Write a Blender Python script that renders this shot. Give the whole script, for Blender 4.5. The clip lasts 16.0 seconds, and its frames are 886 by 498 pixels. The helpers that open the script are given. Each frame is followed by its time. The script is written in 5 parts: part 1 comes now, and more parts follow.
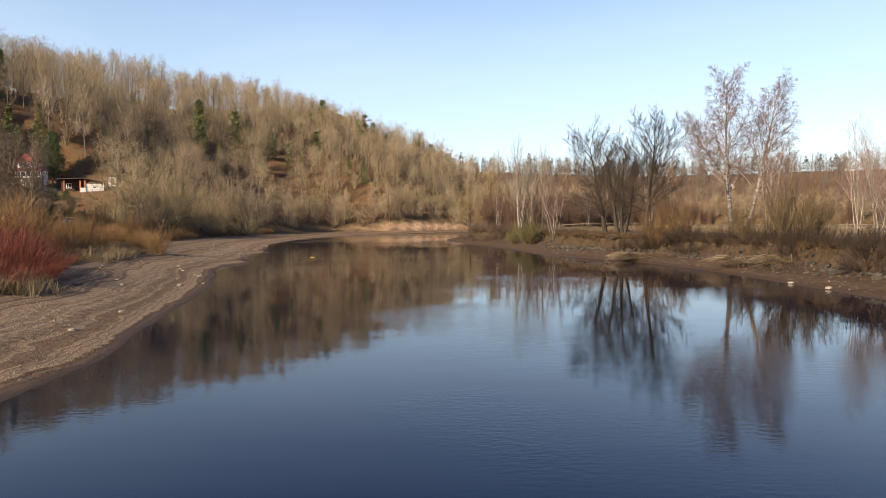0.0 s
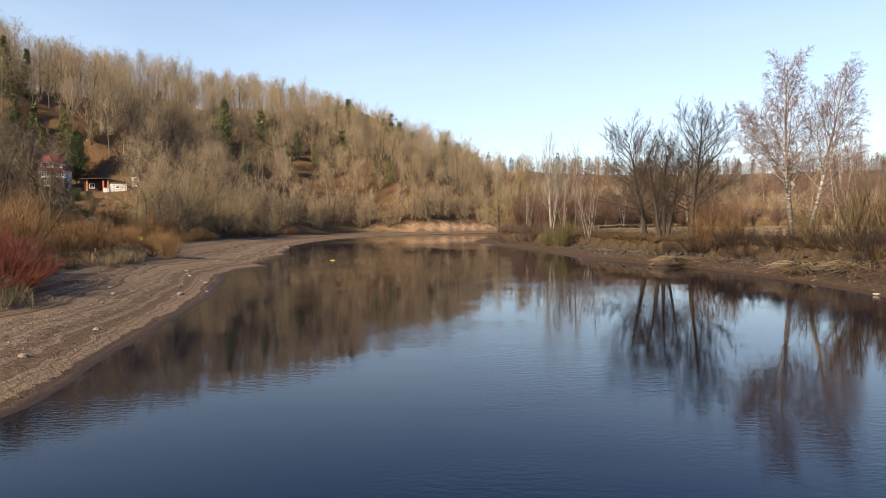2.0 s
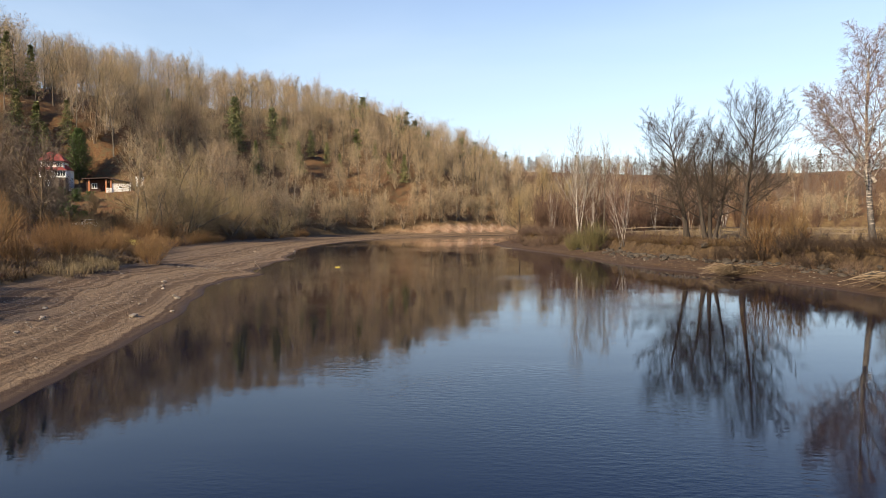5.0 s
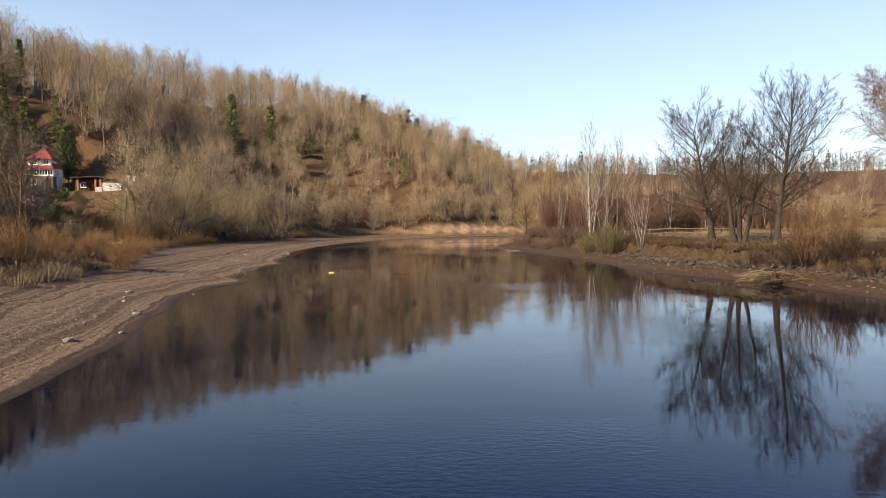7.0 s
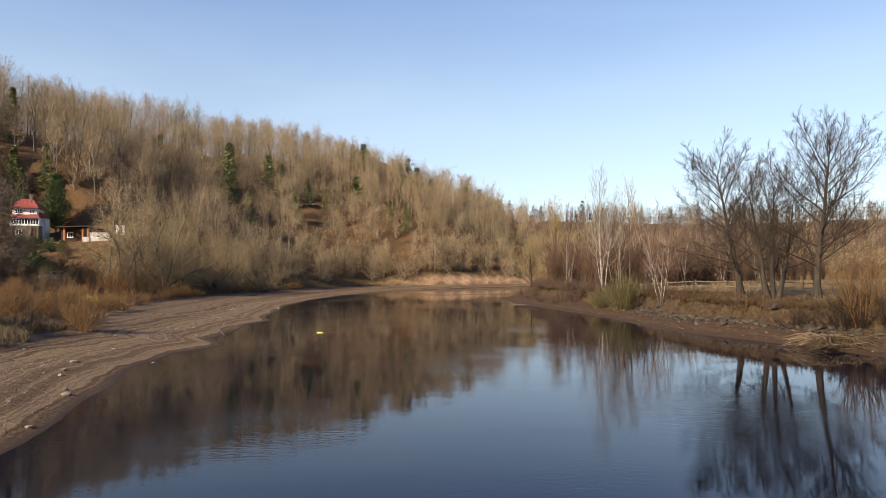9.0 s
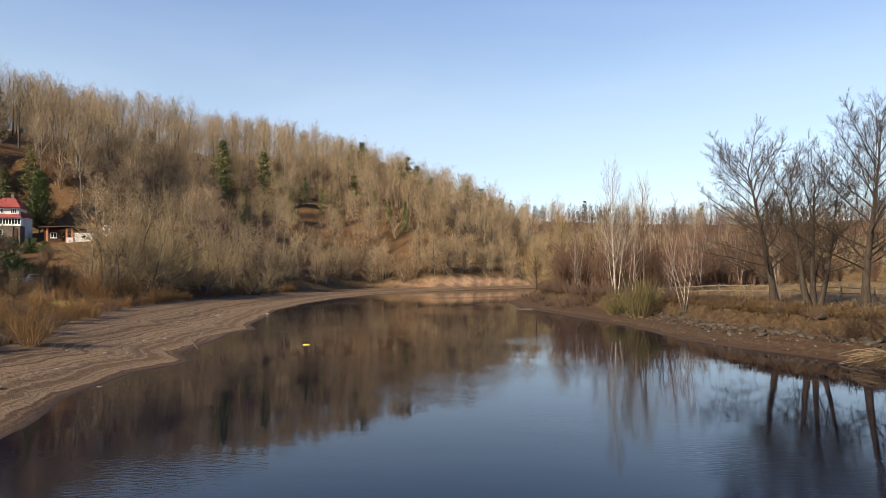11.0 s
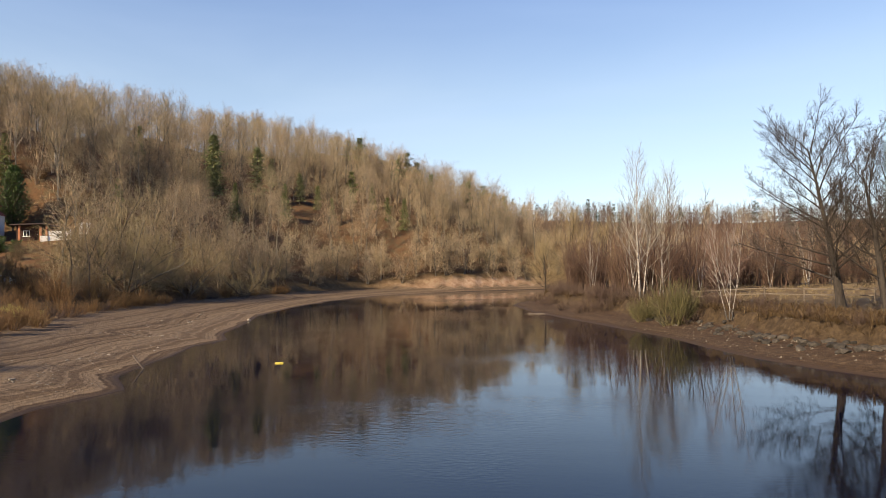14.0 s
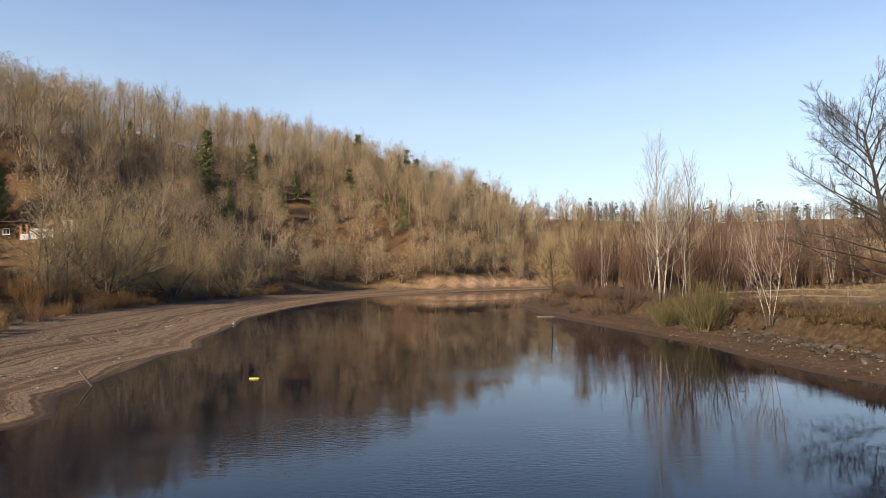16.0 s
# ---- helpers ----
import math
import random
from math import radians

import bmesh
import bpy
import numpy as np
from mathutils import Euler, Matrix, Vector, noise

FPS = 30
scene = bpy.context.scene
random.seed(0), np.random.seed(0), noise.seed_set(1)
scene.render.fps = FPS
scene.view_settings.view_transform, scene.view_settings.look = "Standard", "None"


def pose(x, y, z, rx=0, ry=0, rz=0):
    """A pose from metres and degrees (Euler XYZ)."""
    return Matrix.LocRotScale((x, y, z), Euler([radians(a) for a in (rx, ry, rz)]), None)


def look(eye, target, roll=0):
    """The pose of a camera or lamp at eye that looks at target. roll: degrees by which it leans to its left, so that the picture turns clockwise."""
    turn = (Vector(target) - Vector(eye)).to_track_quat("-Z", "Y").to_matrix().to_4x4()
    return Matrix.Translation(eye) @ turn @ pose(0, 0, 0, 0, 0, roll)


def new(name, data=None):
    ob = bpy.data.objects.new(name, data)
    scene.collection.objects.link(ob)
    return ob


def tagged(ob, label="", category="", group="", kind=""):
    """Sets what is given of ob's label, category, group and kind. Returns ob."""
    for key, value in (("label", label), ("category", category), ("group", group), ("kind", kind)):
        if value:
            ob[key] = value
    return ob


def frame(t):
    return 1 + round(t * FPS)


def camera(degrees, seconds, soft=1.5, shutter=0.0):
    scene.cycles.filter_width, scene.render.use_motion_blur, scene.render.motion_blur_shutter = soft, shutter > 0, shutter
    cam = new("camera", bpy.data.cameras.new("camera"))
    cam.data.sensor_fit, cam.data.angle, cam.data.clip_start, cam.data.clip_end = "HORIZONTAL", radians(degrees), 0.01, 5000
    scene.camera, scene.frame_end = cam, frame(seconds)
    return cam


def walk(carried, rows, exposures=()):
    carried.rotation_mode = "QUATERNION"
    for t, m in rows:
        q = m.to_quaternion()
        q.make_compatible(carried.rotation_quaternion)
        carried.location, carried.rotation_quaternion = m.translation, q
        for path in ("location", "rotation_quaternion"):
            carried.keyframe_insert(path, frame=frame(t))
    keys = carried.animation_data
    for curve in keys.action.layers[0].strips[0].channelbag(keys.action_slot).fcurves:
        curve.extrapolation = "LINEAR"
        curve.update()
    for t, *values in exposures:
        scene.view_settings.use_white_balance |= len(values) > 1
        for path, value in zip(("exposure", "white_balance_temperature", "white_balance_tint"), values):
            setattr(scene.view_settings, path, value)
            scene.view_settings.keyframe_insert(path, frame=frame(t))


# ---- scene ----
cam = camera(67.3, 16.0, 0.7)
SKY_STRENGTH, SUN_STRENGTH, STOPS = 0.077, 5.0, 1.20
METRES, EYE, TILT, LEAN, TURN = 38.0, 3.63, -2.55, 0.42, 0.0
ROWS = [
    (0.0, 0.0, 0.0, 0.0, 0.0, 0.0, -0.0),
    (0.5, -0.0009, 0.0281, 0.0018, 0.78, 0.0, -0.03),
    (1.0, -0.002, 0.0549, 0.003, 1.37, 0.01, -0.08),
    (1.5, -0.003, 0.0829, 0.0048, 1.94, 0.02, -0.1),
    (2.0, -0.0043, 0.1097, 0.006, 2.29, 0.03, -0.13),
    (2.5, -0.0053, 0.1384, 0.0078, 2.4, 0.05, -0.14),
    (3.0, -0.0064, 0.1663, 0.0097, 2.38, 0.06, -0.14),
    (3.5, -0.0083, 0.1964, 0.0113, 2.44, 0.07, -0.13),
    (4.0, -0.0096, 0.225, 0.0129, 3.03, 0.08, -0.15),
    (6.5, -0.0251, 0.3828, 0.0216, 3.89, 0.1, -0.17),
    (7.0, -0.0276, 0.4142, 0.0236, 3.87, 0.11, -0.18),
    (7.5, -0.0306, 0.4472, 0.0267, 3.87, 0.1, -0.2),
    (8.0, -0.0337, 0.4796, 0.0303, 3.87, 2.78, -0.19),
    (8.5, -0.0363, 0.5123, 0.0343, 3.89, 4.34, -0.16),
    (9.0, -0.039, 0.544, 0.0373, 3.9, 4.35, -0.16),
    (11.5, -0.0527, 0.7059, 0.0511, 3.92, 4.4, -0.11),
    (12.0, -0.0556, 0.7376, 0.053, 3.92, 4.4, -0.1),
    (12.5, -0.0588, 0.7706, 0.0551, 3.92, 4.39, -0.1),
    (13.0, -0.0617, 0.8024, 0.0573, 3.93, 4.38, -0.08),
    (13.5, -0.0651, 0.8354, 0.0582, 3.93, 4.39, -0.09),
    (14.0, -0.068, 0.867, 0.0594, 3.94, 4.38, -0.07),
    (14.5, -0.0712, 0.9001, 0.0605, 3.94, 4.37, -0.06),
    (15.0, -0.0749, 0.9307, 0.0619, 3.93, 4.37, -0.07),
    (15.5, -0.078, 0.9634, 0.0631, 3.92, 4.36, -0.06),
    (16.0, -0.0813, 0.9941, 0.0642, 3.92, 4.36, -0.04),
]
walk(cam, [(t, pose(0, 0, EYE, TILT, LEAN, TURN) @ pose(METRES * x, METRES * y, METRES * z, 90 + pitch, roll, yaw)) for t, x, y, z, yaw, pitch, roll in ROWS],
     [(0.0, STOPS + 0.07), (7.5, STOPS + 0.07), (8.5, STOPS - 0.05), (16.0, STOPS - 0.07)])

# ---- world, sun, exposure ----
SUN_DIR = Vector((-0.68, -0.74, 0.55)).normalized()     # towards the sun
world = bpy.data.worlds.new("world")
scene.world = world
world.use_nodes = True
wn, wl = world.node_tree.nodes, world.node_tree.links
wn.clear()
sky = wn.new("ShaderNodeTexSky")
sky.sky_type, sky.sun_disc = "NISHITA", False
sky.sun_elevation = math.asin(SUN_DIR.z)
sky.sun_rotation = math.atan2(SUN_DIR.x, SUN_DIR.y)
sky.altitude, sky.air_density, sky.dust_density, sky.ozone_density = 350, 1.0, 0.3, 0.7
w_co = wn.new("ShaderNodeTexCoord")
w_map = wn.new("ShaderNodeMapping")
w_map.inputs["Scale"].default_value = (1.2, 1.2, 5.0)
w_noise = wn.new("ShaderNodeTexNoise")
w_noise.inputs["Scale"].default_value, w_noise.inputs["Detail"].default_value = 1.6, 5
w_noise.inputs["Distortion"].default_value = 0.6
w_ramp = wn.new("ShaderNodeMapRange")
w_ramp.inputs["From Min"].default_value, w_ramp.inputs["From Max"].default_value = 0.40, 0.80
w_ramp.inputs["To Min"].default_value, w_ramp.inputs["To Max"].default_value = 0.38, 0.62
w_mix = wn.new("ShaderNodeMixRGB")
w_mix.inputs[2].default_value = (4.5, 5.3, 6.5, 1)
bg = wn.new("ShaderNodeBackground")
bg.inputs["Strength"].default_value = SKY_STRENGTH
w_out = wn.new("ShaderNodeOutputWorld")
wl.new(w_co.outputs["Generated"], w_map.inputs[0])
wl.new(w_map.outputs[0], w_noise.inputs["Vector"])
wl.new(w_noise.outputs[0], w_ramp.inputs[0])
w_sep = wn.new("ShaderNodeSeparateXYZ")
wl.new(w_co.outputs["Generated"], w_sep.inputs[0])
w_low = wn.new("ShaderNodeMapRange")
w_low.inputs["From Min"].default_value, w_low.inputs["From Max"].default_value = 0.15, 0.55
w_low.inputs["To Min"].default_value, w_low.inputs["To Max"].default_value = 1.0, 0.15
wl.new(w_sep.outputs["Z"], w_low.inputs[0])
w_fade = wn.new("ShaderNodeMath")
w_fade.operation = "MULTIPLY"
wl.new(w_ramp.outputs[0], w_fade.inputs[0])
wl.new(w_low.outputs[0], w_fade.inputs[1])
wl.new(w_fade.outputs[0], w_mix.inputs[0])
wl.new(sky.outputs[0], w_mix.inputs[1])
w_deep = wn.new("ShaderNodeMapRange")
w_deep.inputs["From Min"].default_value, w_deep.inputs["From Max"].default_value = 0.26, 0.66
wl.new(w_sep.outputs["Z"], w_deep.inputs[0])
w_blue = wn.new("ShaderNodeMixRGB")
w_blue.blend_type = "MULTIPLY"
w_blue.inputs[2].default_value = (0.36, 0.60, 1.08, 1)
wl.new(w_deep.outputs[0], w_blue.inputs[0])
wl.new(w_mix.outputs[0], w_blue.inputs[1])
wl.new(w_blue.outputs[0], bg.inputs["Color"])
wl.new(bg.outputs[0], w_out.inputs["Surface"])

sun_data = bpy.data.lights.new("sun", "SUN")
sun_data.energy, sun_data.angle, sun_data.color = SUN_STRENGTH, radians(0.55), (1.0, 0.82, 0.57)
sun = new("sun", sun_data)
sun.matrix_world = look(SUN_DIR * 200, (0, 0, 0))


# ---- materials ----
def shader(name):
    m = bpy.data.materials.new(name)
    m.use_nodes = True
    n, l = m.node_tree.nodes, m.node_tree.links
    return m, n, l, n["Principled BSDF"]


def noise_node(n, l, vec, scale, detail=5, rough=0.6, distort=0.0):
    t = n.new("ShaderNodeTexNoise")
    t.inputs["Scale"].default_value, t.inputs["Detail"].default_value = scale, detail
    t.inputs["Roughness"].default_value, t.inputs["Distortion"].default_value = rough, distort
    l.new(vec, t.inputs["Vector"])
    return t.outputs[0]


def ramp_node(n, l, fac, stops):
    r = n.new("ShaderNodeValToRGB")
    e = r.color_ramp.elements
    while len(e) < len(stops):
        e.new(0.5)
    for k, (p, c) in zip(e, stops):
        k.position, k.color = p, (*c, 1)
    l.new(fac, r.inputs[0])
    return r.outputs[0]


def mix_node(n, l, fac, a, b, kind="MIX"):
    x = n.new("ShaderNodeMixRGB")
    x.blend_type = kind
    for v, s in ((fac, 0), (a, 1), (b, 2)):
        if isinstance(v, (int, float)):
            x.inputs[s].default_value = v
        elif isinstance(v, tuple):
            x.inputs[s].default_value = (*v, 1)
        else:
            l.new(v, x.inputs[s])
    return x.outputs[0]


def range_node(n, l, v, a, b, c=0.0, d=1.0, smooth=False):
    r = n.new("ShaderNodeMapRange")
    if smooth:
        r.interpolation_type = "SMOOTHSTEP"
    for i, k in enumerate((a, b, c, d), 1):
        r.inputs[i].default_value = k
    l.new(v, r.inputs[0])
    return r.outputs[0]


def math_node(n, l, op, a, b=0.0):
    x = n.new("ShaderNodeMath")
    x.operation = op
    for v, s in ((a, 0), (b, 1)):
        if isinstance(v, (int, float)):
            x.inputs[s].default_value = v
        else:
            l.new(v, x.inputs[s])
    return x.outputs[0]


def bump_node(n, l, height, dist, strength=1.0):
    b = n.new("ShaderNodeBump")
    b.inputs["Distance"].default_value, b.inputs["Strength"].default_value = dist, strength
    l.new(height, b.inputs["Height"])
    return b.outputs[0]


def surface(name, stops, scale=2.0, fine=30.0, rough=0.8, bump=0.01, stretch=(1, 1, 1), vary=0.0, metal=0.0, spec=0.3, contrast=0.35):
    """A worn surface: a coarse noise through a colour ramp, a fine one over it, relief, and a shade of its own per object."""
    m, n, l, p = shader(name)
    co = n.new("ShaderNodeTexCoord")
    mp = n.new("ShaderNodeMapping")
    mp.inputs["Scale"].default_value = stretch
    l.new(co.outputs["Object"], mp.inputs[0])
    big = noise_node(n, l, mp.outputs[0], scale)
    small = noise_node(n, l, mp.outputs[0], fine, 4)
    col = ramp_node(n, l, big, stops)
    col = mix_node(n, l, 1.0, col, range_node(n, l, small, 0.25, 0.75, 1 - contrast, 1 + contrast), "MULTIPLY")
    if vary:
        info = n.new("ShaderNodeObjectInfo")
        col = mix_node(n, l, 1.0, col, range_node(n, l, info.outputs["Random"], 0, 1, 1 - vary, 1 + vary), "MULTIPLY")
    l.new(col, p.inputs["Base Color"])
    p.inputs["Roughness"].default_value, p.inputs["Metallic"].default_value = rough, metal
    p.inputs["Specular IOR Level"].default_value = spec
    if bump:
        l.new(bump_node(n, l, math_node(n, l, "ADD", math_node(n, l, "MULTIPLY", big, 2.0), small), bump), p.inputs["Normal"])
    return m


def twig_material(name, stops, rough=0.75):
    """Bark of thin wood: each tree takes its own hue along the ramp, by its object or, in a joined wood, by its tint."""
    m, n, l, p = shader(name)
    info = n.new("ShaderNodeObjectInfo")
    at = n.new("ShaderNodeAttribute")
    at.attribute_name = "tint"
    who = math_node(n, l, "FRACT", math_node(n, l, "ADD", info.outputs["Random"], at.outputs["Fac"]))
    geo = n.new("ShaderNodeNewGeometry")
    who = math_node(n, l, "ADD", math_node(n, l, "MULTIPLY", who, 0.75), math_node(n, l, "MULTIPLY", geo.outputs["Random Per Island"], 0.25))
    col = ramp_node(n, l, who, stops)
    grain = noise_node(n, l, geo.outputs["Position"], 3.0, 3)
    col = mix_node(n, l, 1.0, col, range_node(n, l, grain, 0.3, 0.7, 0.75, 1.25), "MULTIPLY")
    l.new(col, p.inputs["Base Color"])
    p.inputs["Roughness"].default_value = rough
    p.inputs["Specular IOR Level"].default_value = 0.25
    return m


def leaf_material(name, stops):
    m, n, l, p = shader(name)
    geo = n.new("ShaderNodeNewGeometry")
    info = n.new("ShaderNodeObjectInfo")
    who = math_node(n, l, "FRACT", math_node(n, l, "ADD", math_node(n, l, "MULTIPLY", info.outputs["Random"], 0.5), geo.outputs["Random Per Island"]))
    col = ramp_node(n, l, who, stops)
    l.new(col, p.inputs["Base Color"])
    p.inputs["Roughness"].default_value = 0.6
    p.inputs["Specular IOR Level"].default_value = 0.25
    return m


def birch_material(name, dark):
    m, n, l, p = shader(name)
    co = n.new("ShaderNodeTexCoord")
    mp = n.new("ShaderNodeMapping")
    mp.inputs["Scale"].default_value = (1.5, 1.5, 6.0)
    l.new(co.outputs["Object"], mp.inputs[0])
    marks = noise_node(n, l, mp.outputs[0], 1.6, 4, 0.7)
    sep = n.new("ShaderNodeSeparateXYZ")
    l.new(co.outputs["Object"], sep.inputs[0])
    foot = range_node(n, l, sep.outputs["Z"], 0.3, dark, 0.25, 0.0)
    fac = math_node(n, l, "SUBTRACT", marks, foot)
    col = ramp_node(n, l, fac, [(0.36, (0.045, 0.038, 0.034)), (0.47, (0.20, 0.17, 0.145)), (0.60, (0.36, 0.32, 0.28))])
    l.new(col, p.inputs["Base Color"])
    p.inputs["Roughness"].default_value = 0.7
    return m


M = {}
M["twig_wood"] = twig_material("twig_wood", [(0.00, (0.099, 0.073, 0.048)), (0.15, (0.360, 0.270, 0.167)), (0.30, (0.157, 0.131, 0.073)), (0.45, (0.418, 0.315, 0.204)), (0.58, (0.125, 0.094, 0.063)), (0.72, (0.381, 0.266, 0.162)), (0.86, (0.198, 0.167, 0.090)), (1.00, (0.324, 0.242, 0.151))])
M["bark_wood"] = twig_material("bark_wood", [(0.00, (0.060, 0.047, 0.035)), (0.60, (0.120, 0.098, 0.073)), (1.00, (0.260, 0.220, 0.165))])
M["twig_oak"] = twig_material("twig_oak", [(0.00, (0.026, 0.019, 0.016)), (1.00, (0.055, 0.042, 0.031))])
M["bark_oak"] = surface("bark_oak", [(0.30, (0.016, 0.012, 0.010)), (0.70, (0.055, 0.043, 0.034))], 2.5, 16, 0.9, 0.03, (2, 2, 0.5))
M["twig_birch"] = twig_material("twig_birch", [(0.00, (0.120, 0.075, 0.060)), (0.60, (0.200, 0.130, 0.108)), (1.00, (0.160, 0.105, 0.080))])
M["bark_birch"] = birch_material("bark_birch", 4.5)
M["bark_sapling"] = birch_material("bark_sapling", 1.0)
M["twig_poplar"] = twig_material("twig_poplar", [(0.0, (0.163, 0.142, 0.109)), (1.0, (0.286, 0.252, 0.204))])
M["twig_alder"] = twig_material("twig_alder", [(0.00, (0.052, 0.029, 0.021)), (0.50, (0.091, 0.053, 0.036)), (1.00, (0.108, 0.071, 0.046))])
M["twig_far"] = twig_material("twig_far", [(0.00, (0.069, 0.052, 0.045)), (0.50, (0.112, 0.086, 0.070)), (1.00, (0.138, 0.112, 0.092))])
M["twig_red"] = twig_material("twig_red", [(0.00, (0.078, 0.018, 0.013)), (0.50, (0.121, 0.027, 0.017)), (1.00, (0.148, 0.050, 0.027))])
M["twig_willow"] = twig_material("twig_willow", [(0.00, (0.132, 0.074, 0.032)), (0.50, (0.172, 0.096, 0.039)), (1.00, (0.180, 0.115, 0.050))])
M["twig_orange"] = twig_material("twig_orange", [(0.00, (0.085, 0.046, 0.020)), (0.60, (0.115, 0.068, 0.029)), (1.00, (0.120, 0.078, 0.037))])
M["twig_tan"] = twig_material("twig_tan", [(0.00, (0.179, 0.130, 0.067)), (0.50, (0.241, 0.177, 0.091)), (1.00, (0.207, 0.163, 0.081))])
M["twig_grey"] = twig_material("twig_grey", [(0.00, (0.085, 0.064, 0.048)), (0.50, (0.130, 0.098, 0.072)), (1.00, (0.165, 0.124, 0.090))])
M["twig_russet"] = twig_material("twig_russet", [(0.00, (0.070, 0.026, 0.018)), (1.00, (0.120, 0.048, 0.030))])
M["twig_hazel"] = twig_material("twig_hazel", [(0.00, (0.050, 0.034, 0.020)), (0.50, (0.086, 0.060, 0.031)), (1.00, (0.162, 0.117, 0.068))])
M["twig_dark"] = twig_material("twig_dark", [(0.0, (0.048, 0.032, 0.026)), (0.5, (0.084, 0.052, 0.039)), (1.0, (0.105, 0.076, 0.052))])
# bramble twigs, darkened to stand for the shade on the right bank
M["twig_bramble_shaded"] = twig_material("twig_bramble_shaded", [(0.0, (0.017, 0.012, 0.009)), (0.6, (0.031, 0.020, 0.014)), (1.0, (0.046, 0.031, 0.020))])
M["twig_olive"] = twig_material("twig_olive", [(0.0, (0.066, 0.062, 0.024)), (0.6, (0.101, 0.088, 0.035)), (1.0, (0.115, 0.088, 0.044))])
M["needle_spruce"] = leaf_material("needle_spruce", [(0.00, (0.071, 0.087, 0.030)), (0.60, (0.132, 0.145, 0.048)), (1.00, (0.194, 0.186, 0.066))])
M["needle_pine"] = leaf_material("needle_pine", [(0.00, (0.072, 0.090, 0.041)), (0.60, (0.120, 0.138, 0.060)), (1.00, (0.180, 0.180, 0.078))])
M["needle_olive"] = leaf_material("needle_olive", [(0.0, (0.099, 0.112, 0.043)), (0.6, (0.171, 0.180, 0.076)), (1.0, (0.261, 0.248, 0.112))])
M["needle_far"] = leaf_material("needle_far", [(0.0, (0.030, 0.038, 0.024)), (1.0, (0.060, 0.070, 0.040))])
M["needle_light"] = leaf_material("needle_light", [(0.0, (0.065, 0.082, 0.026)), (0.6, (0.119, 0.138, 0.037)), (1.0, (0.174, 0.184, 0.055))])
M["needle_thuja"] = leaf_material("needle_thuja", [(0.00, (0.041, 0.071, 0.019)), (0.60, (0.072, 0.106, 0.030)), (1.00, (0.094, 0.120, 0.034))])
M["straw"] = leaf_material("straw", [(0.00, (0.116, 0.082, 0.037)), (0.60, (0.177, 0.129, 0.065)), (1.00, (0.289, 0.221, 0.123))])
M["straw_dull"] = leaf_material("straw_dull", [(0.00, (0.041, 0.024, 0.012)), (0.60, (0.077, 0.047, 0.020)), (1.00, (0.122, 0.080, 0.036))])
M["reed"] = leaf_material("reed", [(0.0, (0.30, 0.26, 0.06)), (1.0, (0.46, 0.40, 0.12))])
M["stone"] = surface("stone", [(0.30, (0.064, 0.051, 0.039)), (0.70, (0.143, 0.120, 0.094))], 3, 25, 0.85, 0.02, vary=0.35)
M["stone_pale"] = surface("stone_pale", [(0.30, (0.160, 0.132, 0.100)), (0.70, (0.272, 0.232, 0.184))], 6, 40, 0.8, 0.01, vary=0.2)
M["rock_bank"] = surface("rock_bank", [(0.30, (0.019, 0.015, 0.012)), (0.70, (0.060, 0.049, 0.038))], 3, 25, 0.85, 0.02, vary=0.4)


